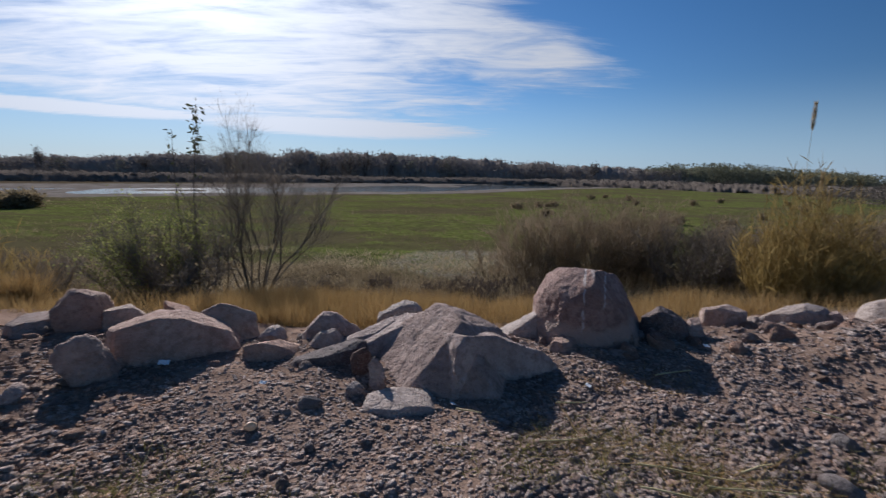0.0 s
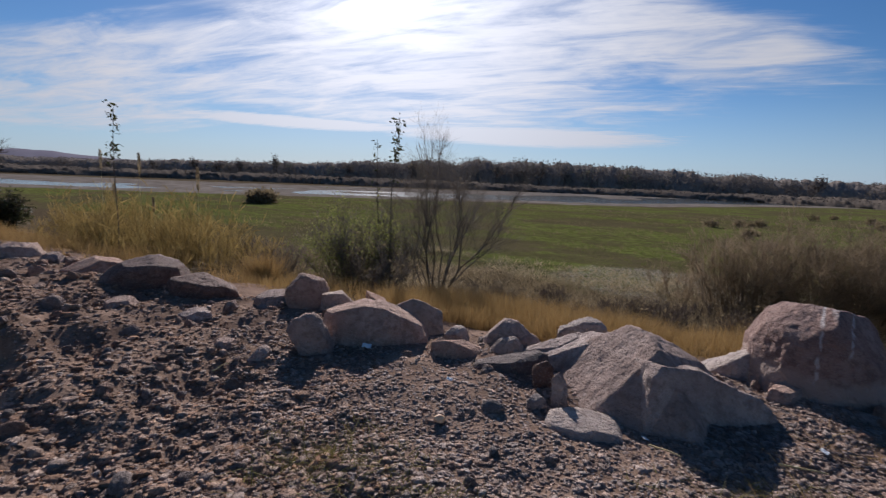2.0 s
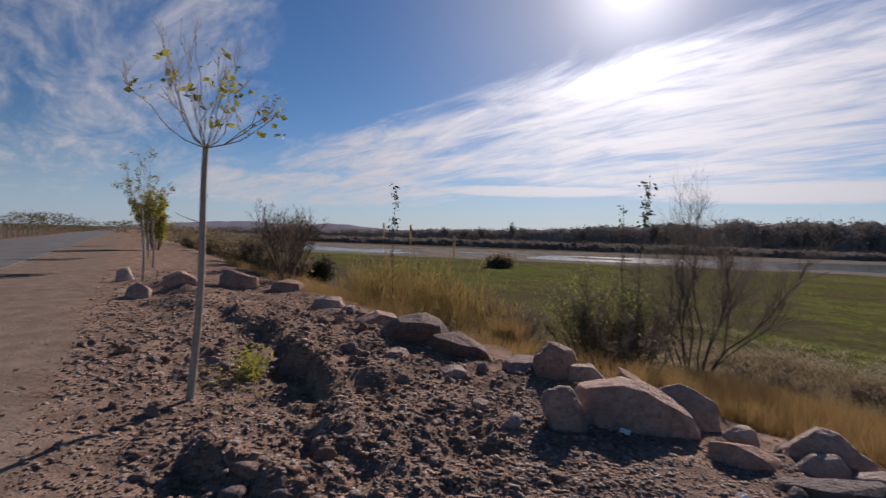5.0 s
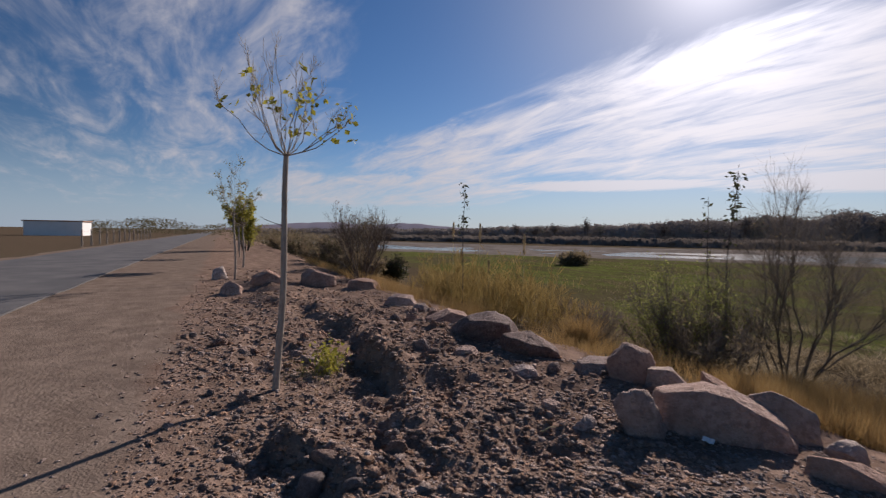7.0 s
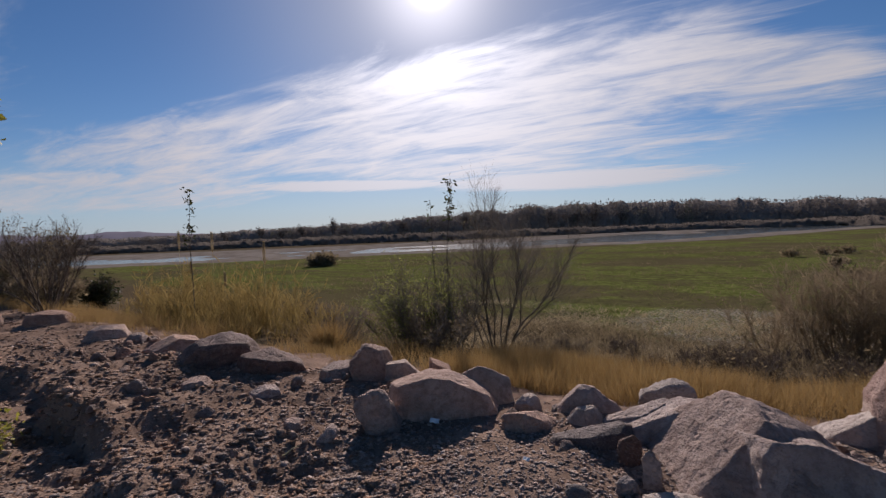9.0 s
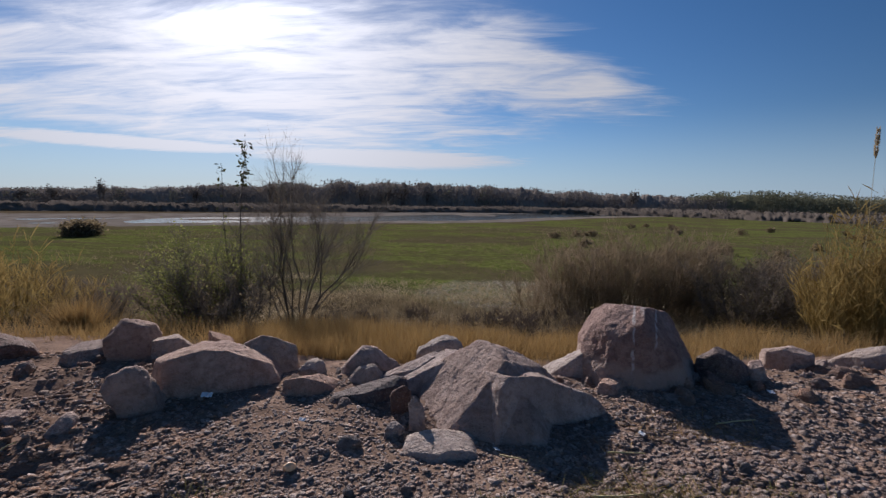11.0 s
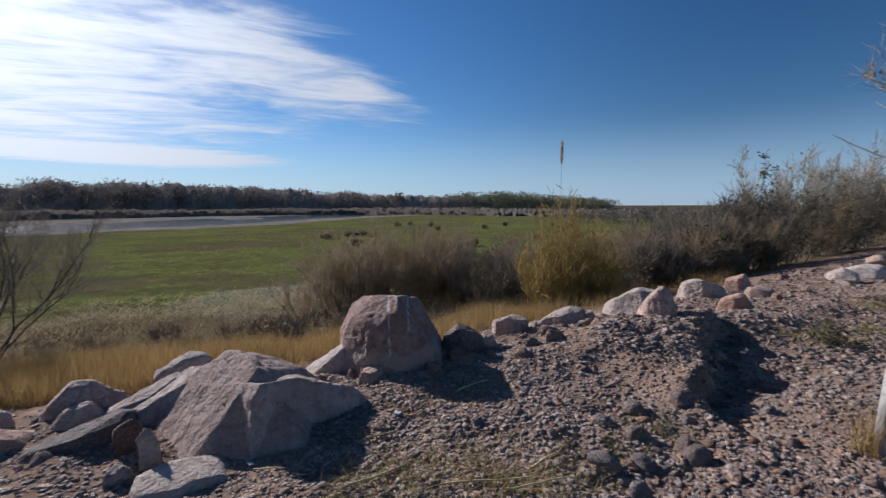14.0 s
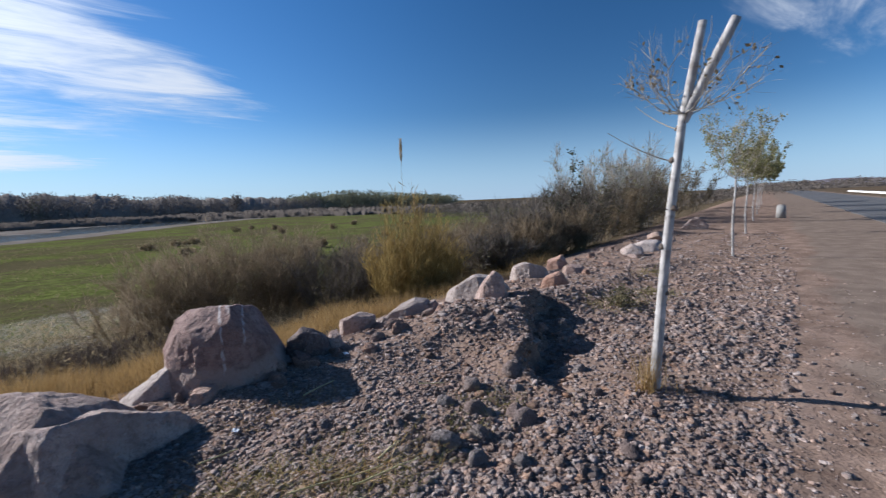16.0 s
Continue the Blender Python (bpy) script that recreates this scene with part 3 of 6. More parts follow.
def rock_mesh(name, size, seed, mat, level=4, cuts=(), sharp=30.0, rough=0.08):
    """A broken stone: a ball cut by planes, with worn edges and a rough skin. size: width, depth, height."""
    rng = np.random.default_rng(seed)
    d, faces = ico(level)
    planes = [((0, 0, -1), 0.5)]
    if cuts:
        planes += [(Vector(n).normalized()[:], k) for n, k in cuts]
    else:
        for n, k in (((1, 0, 0), 0.5), ((-1, 0, 0), 0.5), ((0, 1, 0), 0.5), ((0, -1, 0), 0.5), ((0, 0, 1), 0.5)):
            v = np.array(n, float) + rng.normal(0, 0.28, 3) + (0, 0, 0.0 if n[2] else abs(rng.normal(0.22, 0.2)))
            if n[2]:
                v[:2] += rng.normal(0, 0.42, 2)
            planes.append((v / np.linalg.norm(v), k * rng.uniform(0.85, 1.05)))
        for _ in range(8):
            v = rng.normal(0, 1, 3)
            v[2] = abs(v[2]) * 0.8
            planes.append((v / np.linalg.norm(v), rng.uniform(0.36, 0.56)))
    acc = np.zeros(len(d))
    for n, k in planes:
        acc += np.maximum(d @ np.array(n, float) / k, 1e-4) ** sharp
    reach = acc ** (-1 / sharp)
    if level > 3 and sharp > 20:
        reach = chipped(rng, d, reach, 7, 0.90, 0.985)
    p = d * reach[:, None]
    off = Vector(rng.uniform(-50, 50, 3))
    out = np.empty(len(p))
    for i, q in enumerate(p):
        q = Vector(q)
        cells = noise.voronoi(q * 2.3 + off)[0]
        facet = min(cells[1] - cells[0], 0.5)
        fine = noise.voronoi(q * 6.5 - off)[0]
        out[i] = 0.9 * noise.fractal(q * 2.2 + off, 0.8, 2.0, 7) + 0.6 * facet + 0.2 * min(fine[1] - fine[0], 0.4) + 0.5 * noise.turbulence(q * 6.0 - off, 5, False)
    p = p * (1 + rough * (out - out.mean()))[:, None]
    lo, hi = p.min(0), p.max(0)
    p = (p - (lo + hi) / 2) / (hi - lo) * np.array(size)
    p[:, 2] += size[2] / 2
    me = np_mesh(name, p, faces, mat, smooth=True)
    return me


def boulder(label, foot, w, h, depth, seed, mat="rock", cuts=(), level=4, sink=0.12, turn=0.0, tip=0.0, name="boulder", sharp=30.0, rough=0.08, group="broken rocks along the bank"):
    """A stone whose front foot stands at foot, turned so that its own -y side faces the middle of the clearing."""
    a = math.atan2(foot[0], foot[1])
    cx, cy = foot[0] + math.sin(a) * depth * 0.45, foot[1] + math.cos(a) * depth * 0.45
    full = h * (1 + sink)
    ob = new(name, rock_mesh(name, (w, depth, full), seed, M[mat], level, cuts, sharp, rough))
    z = min(on_land(foot[0], foot[1]), on_land(cx, cy)) - h * sink
    ob.matrix_world = pose(cx, cy, z, 0, tip, -math.degrees(a) + turn)
    return tagged(ob, label, "rock", group)


# the three large stones, by their main faces: a point on each face and its outward normal, in metres from the front foot
def hewn_mesh(name, faces, centre, seed, mat, sharp=120.0, rough=0.032, level=6, chips=14, least=0.945):
    """A stone bounded by broken faces, with worn edges, chipped facets and a rough skin."""
    rng = np.random.default_rng(seed)
    d, tris = ico(level)
    c = np.array(centre, float)
    acc = np.zeros(len(d))
    for at, n in faces:
        n = np.array(n, float) / np.linalg.norm(n)
        acc += np.maximum(d @ n / max(float((np.array(at) - c) @ n), 0.03), 1e-4) ** sharp
    reach = chipped(rng, d, acc ** (-1 / sharp), chips, least, 0.995)
    p = d * reach[:, None]
    off = Vector(rng.uniform(-50, 50, 3))
    out = np.empty(len(p))
    for i, q in enumerate(p):
        q = Vector(q)
        cells = noise.voronoi(q * 2.5 + off)[0]
        chips = noise.voronoi(q * 13.0 - off)[0]
        out[i] = 0.9 * noise.fractal(q * 3.0 + off, 0.7, 2.0, 8) + 0.4 * min(cells[1] - cells[0], 0.4) + 0.15 * min(chips[1] - chips[0], 0.4) + 0.5 * noise.turbulence(q * 16.0 - off, 4, False)
    p = c + p + d * (rough * 0.55 * (out - out.mean()))[:, None]
    return np_mesh(name, p, tris, mat, smooth=True)


def hewn_boulder(label, foot, blocks, mat, seed):
    """A boulder of one block, or of several broken apart along their joints."""
    a = math.atan2(foot[0], foot[1])
    spot = pose(foot[0], foot[1], on_land(foot[0], foot[1]) - 0.02, 0, 0, -math.degrees(a))
    if len(blocks) == 1:
        ob = new("boulder", hewn_mesh("boulder", blocks[0][1], blocks[0][0], seed, M[mat]))
        ob.matrix_world = spot
        return tagged(ob, label, "rock", "broken rocks along the bank")
    root = thing("boulder", label, "rock", (0, 0, 0), 0, "broken rocks along the bank")
    root.matrix_world = spot
    for k, (centre, faces) in enumerate(blocks):
        part("block", hewn_mesh("block", faces, centre, seed + k, M[mat]), root)
    return root


BASE = ((0, 0, -0.14), (0, 0, -1))
hewn_boulder("large pinkish-brown broken boulder with a steep shaded face", (0.10, 3.16), (
    # the front block with its shaded right face
    ((0.20, 0.36, 0.08), (BASE, ((0.03, 0.0, 0.1), (0.54, -0.82, 0.20)), ((0.0, 0.0, 0.1), (-0.90, -0.40, 0.20)), ((-0.10, 0.16, 0.45), (0.02, 0.25, 0.97)), ((0.22, 0.24, 0.45), (0.32, 0.20, 0.92)), ((0.50, 0.42, 0.34), (0.26, 0.22, 0.94)),
                          ((0.80, 0.6, 0.20), (0.55, 0.1, 0.82)), ((1.02, 0.7, 0.05), (0.9, 0.1, 0.45)), ((0.2, 0.62, 0.3), (0.25, 0.9, 0.5)))),
    # the lit block behind it, highest at its left
    ((-0.18, 0.58, 0.14), (BASE, ((-0.26, 0.26, 0.20), (-0.62, -0.36, 0.70)), ((-0.52, 0.5, 0.18), (-0.85, -0.24, 0.48)), ((-0.08, 0.24, 0.36), (-0.20, -0.80, 0.56)), ((-0.24, 0.48, 0.53), (-0.34, -0.10, 0.94)), ((-0.14, 0.5, 0.56), (0.16, 0.16, 1.0)),
                           ((0.04, 0.5, 0.51), (0.50, 0.05, 0.86)), ((0.22, 0.5, 0.40), (0.75, -0.2, 0.6)), ((0, 0.9, 0.2), (0.0, 1.0, 0.4)))),
    # the thin slab that leans on its back
    ((-0.60, 0.90, 0.06), (BASE, ((-0.6, 0.72, 0.1), (-0.1, -1.0, 0.35)), ((-0.60, 0.85, 0.24), (-0.45, -0.1, 0.9)), ((-0.3, 0.9, 0.36), (0.05, 0.15, 1.0)), ((-1.0, 0.9, 0.0), (-1.0, 0.0, 0.4)), ((-0.1, 0.9, 0.1), (1, 0, 0)),
                           ((-0.6, 1.12, 0.1), (0.0, 1.0, 0.2))))), "rock", 11)
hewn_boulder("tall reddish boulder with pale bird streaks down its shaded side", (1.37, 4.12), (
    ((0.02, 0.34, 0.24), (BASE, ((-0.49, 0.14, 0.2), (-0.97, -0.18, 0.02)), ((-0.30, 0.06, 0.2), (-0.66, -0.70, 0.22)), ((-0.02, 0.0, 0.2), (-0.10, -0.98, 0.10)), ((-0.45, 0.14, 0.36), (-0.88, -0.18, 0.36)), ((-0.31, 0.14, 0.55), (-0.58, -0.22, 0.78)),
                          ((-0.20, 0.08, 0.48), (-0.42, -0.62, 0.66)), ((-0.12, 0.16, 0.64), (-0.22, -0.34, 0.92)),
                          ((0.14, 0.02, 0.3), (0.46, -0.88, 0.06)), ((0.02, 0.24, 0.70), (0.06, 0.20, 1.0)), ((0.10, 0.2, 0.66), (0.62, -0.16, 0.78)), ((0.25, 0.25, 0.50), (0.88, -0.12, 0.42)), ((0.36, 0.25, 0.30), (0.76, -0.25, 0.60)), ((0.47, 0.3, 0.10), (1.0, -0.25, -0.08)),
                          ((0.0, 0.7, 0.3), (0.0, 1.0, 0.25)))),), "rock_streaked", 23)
hewn_boulder("long grey-brown slab of rock tilted against its neighbours", (-2.23, 3.77), (
    ((0.0, 0.28, 0.15), (BASE, ((-0.1, 0.0, 0.2), (-0.10, -0.96, 0.20)), ((0.2, 0.02, 0.2), (0.24, -0.93, 0.16)), ((-0.26, 0.1, 0.37), (-0.26, 0.12, 0.95)), ((-0.08, 0.1, 0.38), (0.12, 0.10, 1.0)), ((0.14, 0.1, 0.32), (0.46, 0.05, 0.88)),
                         ((-0.46, 0.1, 0.3), (-0.95, -0.20, 0.1)), ((0.48, 0.2, 0.05), (0.90, -0.1, 0.5)), ((0, 0.55, 0.2), (0.0, 1.0, 0.3)))),), "rock", 37)

STONES = [
    # label, foot x, foot y, width, height, depth, seed, material
    ("pale pink rounded rock behind a slab", -2.10, 4.26, 0.64, 0.38, 0.5, 43, "rock_pale"),
    ("small pointed rock lying behind larger ones", -2.85, 4.95, 0.30, 0.34, 0.3, 44, "rock"),
    ("small tan rock half sunk in gravel", -1.60, 4.25, 0.26, 0.14, 0.24, 53, "rock_pale"),
    ("small round grey stone beside a flat slab", -0.60, 3.13, 0.16, 0.11, 0.14, 74, "cobble"),
    ("flat stone lying in the shade of a boulder", 1.12, 4.02, 0.26, 0.10, 0.24, 80, "rock"),
    ("small tan rock on the crest", 3.50, 5.02, 0.22, 0.12, 0.2, 90, "rock_pale"),
    ("low grey rock on the crest under the shrubs", 8.2, 5.1, 0.5, 0.18, 0.36, 114, "rock"),
    ("broken rock on the far crest", 11.6, 5.6, 0.6, 0.26, 0.5, 127, "rock_pale"),
    ("broken rock on the far crest", 12.6, 5.6, 0.9, 0.30, 0.5, 128, "rock_pale"),
    ("broken rock on the far crest", 14.9, 6.3, 0.8, 0.30, 0.5, 129, "rock_pale"),
    ("dark rock beside the far tree", 20.3, 7.2, 1.0, 0.5, 0.6, 131, "rock"),
    ("pale tan rock on the crest", -7.39, 4.47, 0.84, 0.26, 0.55, 149, "rock"),
    ("small brown block of rock on the crest", -7.66, 3.97, 0.44, 0.24, 0.3, 151, "rock"),
    ("brown rock on the crest", -9.3, 4.5, 0.75, 0.22, 0.5, 152, "rock"),
    ("small brown rock on the crest", -8.6, 4.6, 0.40, 0.16, 0.4, 153, "rock"),
    ("long whitish slab on the crest", -12.6, 5.0, 1.0, 0.32, 0.5, 157, "rock"),
    ("weathered brown rock on the crest under dry grass", -13.7, 4.1, 1.1, 0.50, 0.7, 163, "rock"),
    ("whitish rock beside a young tree", -16.9, 1.8, 0.52, 0.46, 0.4, 167, "rock_pale"),
    ("dark rock beside a young tree", -12.9, 1.6, 0.58, 0.36, 0.45, 173, "rock"),
    ("brown rock in the rubble of a heap", -13.3, 2.5, 0.8, 0.36, 0.5, 179, "rock"),
    ("flat tan rock half sunk in gravel", -3.95, 4.33, 0.54, 0.15, 0.4, 181, "rock"),
    ("small dark rock on the gravel", -4.30, 3.51, 0.32, 0.10, 0.26, 191, "rock"),
    ("low dark stone on the gravel", -2.92, 2.96, 0.24, 0.10, 0.2, 193, "rock"),
    ("flat dark stone on the gravel", -5.08, 3.25, 0.34, 0.11, 0.26, 197, "rock"),
    ("flat dark stone on the gravel", -3.35, 2.98, 0.2, 0.07, 0.16, 198, "rock"),
]
WEDGE = (((-0.55, -0.15, 0.8), 0.30), ((0.62, -0.1, 0.72), 0.32), ((0.1, -1, 0.25), 0.42), ((0, 1, 0.2), 0.5), ((-1, -0.2, 0.1), 0.5), ((1, 0, 0.1), 0.5), ((-0.5, -0.8, 0.4), 0.45))
LEFT_WEDGE = (((-0.75, -0.15, 0.65), 0.40), ((0.42, -0.1, 0.86), 0.26), ((-0.1, -1, 0.3), 0.42), ((0, 1, 0.2), 0.5), ((-1, 0, 0.1), 0.5), ((1, -0.2, 0.1), 0.6), ((0.5, -0.8, 0.3), 0.5))
SLAB = (((0.22, -0.18, 0.95), 0.24), ((-0.25, -0.1, 0.95), 0.28), ((0, -1, 0.25), 0.42), ((0, 1, 0.1), 0.5), ((-0.9, -0.3, 0.25), 0.5), ((0.9, -0.2, 0.3), 0.5), ((0.5, -0.8, 0.3), 0.45), ((-0.6, 0.7, 0.2), 0.5))
CUTS = {44: LEFT_WEDGE, 80: SLAB, 114: SLAB, 127: WEDGE, 128: SLAB, 149: WEDGE, 152: SLAB, 157: SLAB, 163: LEFT_WEDGE, 179: WEDGE, 181: SLAB, 191: WEDGE, 197: SLAB, 198: SLAB}
for label, fx, fy, w, h, dep, seed, mat in STONES:
    near_one = math.hypot(fx, fy) < 9.5
    boulder(label, (fx, fy), w * 1.02, h, dep, seed, mat, CUTS.get(seed, ()), level=5 if near_one else 4, turn=(seed * 37) % 40 - 20,
            tip=-15 if seed == 44 else (seed * 13) % 16 - 8, name="rock", rough=0.055, sharp=16.0 if seed in (43, 53, 74) else 90.0)



def split_rock(label, foot, outline, depth, front, seed, mat="rock", turn=0.0):
    """A rock split along its joints: a face over each stretch of its outline (x, z), a ridged front and a back. front: lean of the front, negative overhangs."""
    rng = np.random.default_rng(seed)
    faces = [((0, 0, -0.10), (0, 0, -1)), ((0, 0, 0), (-0.30, -1.0, front)), ((0, 0, 0), (0.34, -1.0, front + 0.05)), ((0, depth, 0), (rng.normal(0, 0.2), 1.0, 0.25))]
    for (x0, z0), (x1, z1) in zip(outline, outline[1:]):
        run = math.hypot(x1 - x0, z1 - z0)
        faces.append((((x0 + x1) / 2, depth * 0.25, (z0 + z1) / 2), (-(z1 - z0) / run, rng.normal(-0.10, 0.20), (x1 - x0) / run)))
    mid = sum(x for x, z in outline) / len(outline)
    a = math.atan2(foot[0], foot[1])
    ob = new("rock", hewn_mesh("rock", faces, (mid, depth * 0.42, max(z for x, z in outline) * 0.3), seed, M[mat], sharp=170.0, rough=min(0.045, 0.10 * max(z for x, z in outline)), level=5, chips=20 if len(outline) > 4 and depth > 0.25 and outline[2][1] > 0.15 else 5, least=0.91))
    ob.matrix_world = pose(foot[0], foot[1], on_land(foot[0], foot[1]) - 0.03, 0, 0, turn - math.degrees(a))
    tagged(ob, label, "rock", "broken rocks along the bank")


for label, foot, outline, depth, front, seed, mat in (
        ("angular grey-brown rock with a lit top edge", (-3.50, 4.37), ((-0.24, 0), (-0.25, 0.26), (-0.06, 0.44), (0.10, 0.36), (0.20, 0)), 0.40, 0.10, 41, "rock"),
        ("pale shoulder of rock against an angular one", (-3.16, 4.55), ((-0.26, 0), (-0.20, 0.22), (0.02, 0.25), (0.26, 0.0)), 0.34, 0.25, 42, "rock_pale"),
        ("leaning block of brown rock with a pale edge", (-2.60, 3.24), ((-0.09, 0.0), (-0.21, 0.22), (-0.14, 0.35), (0.0, 0.40), (0.09, 0.24), (0.18, 0.0)), 0.24, 0.06, 47, "rock"),
        ("long low brown slab sloping into the gravel", (-1.47, 3.74), ((-0.22, 0), (-0.20, 0.17), (-0.02, 0.18), (0.14, 0.10), (0.25, 0)), 0.24, 0.30, 59, "rock"),
        ("dark pointed rock beside the grass", (-1.10, 4.20), ((-0.19, 0), (-0.15, 0.13), (-0.04, 0.25), (0.06, 0.20), (0.23, 0.02)), 0.26, 0.12, 61, "rock"),
        ("small pale chunk leaning on a darker rock", (-1.02, 4.02), ((-0.17, 0), (-0.06, 0.16), (0.06, 0.17), (0.16, 0.0)), 0.18, 0.30, 62, "rock_pale"),
        ("slanting dark slab against a large boulder", (-0.58, 4.06), ((-0.38, 0), (-0.36, 0.05), (0.16, 0.27), (0.30, 0.26), (0.32, 0)), 0.26, 0.0, 67, "rock"),
        ("pale slab lying behind a large boulder", (-0.38, 4.58), ((-0.30, 0), (-0.28, 0.22), (-0.02, 0.36), (0.18, 0.34), (0.30, 0)), 0.36, 0.1, 68, "rock_pale"),
        ("thin upright splinter of rock", (-0.47, 3.28), ((-0.05, 0), (-0.07, 0.24), (-0.02, 0.33), (0.045, 0.27), (0.06, 0)), 0.10, 0.05, 71, "rock"),
        ("squat splinter of rock behind a taller one", (-0.62, 3.50), ((-0.08, 0), (-0.07, 0.20), (0.01, 0.25), (0.08, 0.16), (0.09, 0)), 0.12, 0.05, 70, "rock_dark_shade"),
        ("wide dark slab sunk in the gravel", (-0.92, 3.60), ((-0.30, 0), (-0.24, 0.07), (0.06, 0.13), (0.26, 0.11), (0.30, 0)), 0.26, 0.05, 72, "rock_dark_shade"),
        ("flat pale slab lying on the gravel", (-0.27, 2.86), ((-0.27, 0), (-0.24, 0.055), (0.05, 0.085), (0.22, 0.05), (0.27, 0)), 0.34, 0.35, 73, "rock_pale"),
        ("pale wedge of rock between two boulders", (0.90, 4.42), ((-0.24, 0), (-0.16, 0.10), (0.10, 0.28), (0.22, 0.26), (0.24, 0)), 0.34, 0.25, 79, "rock_pale"),
        ("dark jagged rock in broken rubble", (2.16, 4.30), ((-0.22, 0), (-0.18, 0.18), (-0.05, 0.30), (0.10, 0.22), (0.22, 0)), 0.30, 0.0, 83, "rock_dark_shade"),
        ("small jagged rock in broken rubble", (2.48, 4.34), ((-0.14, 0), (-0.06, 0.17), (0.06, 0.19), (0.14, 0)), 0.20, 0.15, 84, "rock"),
        ("small dark splinter in broken rubble", (2.02, 4.12), ((-0.10, 0), (-0.05, 0.15), (0.06, 0.10), (0.11, 0)), 0.14, 0.10, 85, "rock_dark_shade"),
        ("pale slab leaning behind a pointed rock", (4.95, 4.58), ((-0.40, 0), (-0.34, 0.18), (-0.06, 0.33), (0.24, 0.27), (0.42, 0)), 0.50, 0.35, 101, "rock_pale"),
        ("pointed reddish rock standing on the gravel heap", (4.72, 4.08), ((-0.20, 0), (-0.16, 0.24), (-0.02, 0.43), (0.12, 0.30), (0.21, 0)), 0.32, 0.10, 103, "rock"),
        # these two lean out in front, and their shade is also in the colour
        ("large dark rock with a shaded overhanging front", (-5.62, 3.95), ((-0.50, 0), (-0.42, 0.16), (-0.22, 0.34), (0.10, 0.38), (0.36, 0.27), (0.46, 0)), 0.50, -0.22, 137, "rock_dark_shade"),
        ("dark wedge of rock with a lit sloping top", (-4.82, 4.10), ((-0.34, 0), (-0.35, 0.27), (-0.12, 0.28), (0.22, 0.17), (0.40, 0.06), (0.42, 0)), 0.44, -0.30, 139, "rock_dark_shade"),
        ("squared brown rock on the crest", (3.04, 4.77), ((-0.23, 0), (-0.22, 0.19), (-0.04, 0.25), (0.20, 0.20), (0.23, 0)), 0.30, -0.05, 89, "rock"),
        ("low tan rock sunk in the crest", (3.79, 4.81), ((-0.32, 0), (-0.20, 0.09), (0.08, 0.18), (0.24, 0.15), (0.32, 0)), 0.34, 0.30, 97, "rock_pale"),
        ("small brown rock beside a low tan one", (4.18, 4.72), ((-0.11, 0), (-0.08, 0.13), (0.03, 0.16), (0.12, 0)), 0.18, 0.10, 98, "rock"),
        ("whitish block of rock on the crest", (7.34, 5.50), ((-0.30, 0), (-0.29, 0.24), (-0.10, 0.34), (0.20, 0.26), (0.31, 0)), 0.36, 0.05, 107, "rock_pale"),
        ("brown rock on the crest beside a whitish block", (6.81, 4.58), ((-0.26, 0), (-0.22, 0.14), (0.02, 0.25), (0.16, 0.20), (0.28, 0)), 0.34, 0.15, 109, "rock"),
        ("grey rock on the crest under the shrubs", (8.67, 5.80), ((-0.24, 0), (-0.22, 0.18), (0.04, 0.31), (0.18, 0.22), (0.25, 0)), 0.36, 0.10, 113, "rock")):
    split_rock(label, foot, outline, depth, front, seed, mat)

# broken rubble between the rocks
RUBBLE = [rock_mesh("rubble", (1.0, sy, sz), 220 + i, M["rock"], 3, sharp=34.0, rough=0.16) for i, (sy, sz) in enumerate(((0.8, 0.5), (0.6, 0.4), (0.9, 0.6), (0.7, 0.35), (0.85, 0.55), (0.6, 0.6)))]
rng = np.random.default_rng(77)
for i in range(190):
    x = rng.choice([rng.uniform(-9.0, -3.0), rng.uniform(-3.2, 1.8), rng.uniform(1.6, 3.4), rng.uniform(3.0, 13.0), rng.uniform(4.0, 18.0), rng.uniform(-16.0, -7.0)])
    s = rng.normal(3.15, 0.42) - (0.25 if abs(x) > 4 else 0)
    y = float(row_line(x)) + s
    w = float(np.clip(rng.lognormal(-1.95, 0.4), 0.07, 0.34))
    ob = new("rubble_rock", RUBBLE[i % 6])
    ob.matrix_world = pose(x, y, on_land(x, y) - w * 0.15, rng.uniform(-22, 22), rng.uniform(-22, 22), rng.uniform(0, 360)) @ Matrix.Scale(w, 4)
    tagged(ob, "small jagged piece of broken brown rock", "rock", "rubble between the rocks")

rng = np.random.default_rng(78)
for i in range(90):
    x = rng.uniform(-8.5, -2.9)
    y = float(row_line(x)) + rng.uniform(-0.9, 2.9)
    w = float(np.clip(rng.lognormal(-2.25, 0.4), 0.06, 0.28))
    ob = new("rubble_rock", RUBBLE[i % 6])
    ob.matrix_world = pose(x, y, on_land(x, y) - w * 0.12, rng.uniform(-25, 25), rng.uniform(-25, 25), rng.uniform(0, 360)) @ Matrix.Scale(w, 4)
    tagged(ob, "small jagged piece of broken brown rock", "rock", "rubble between the rocks")

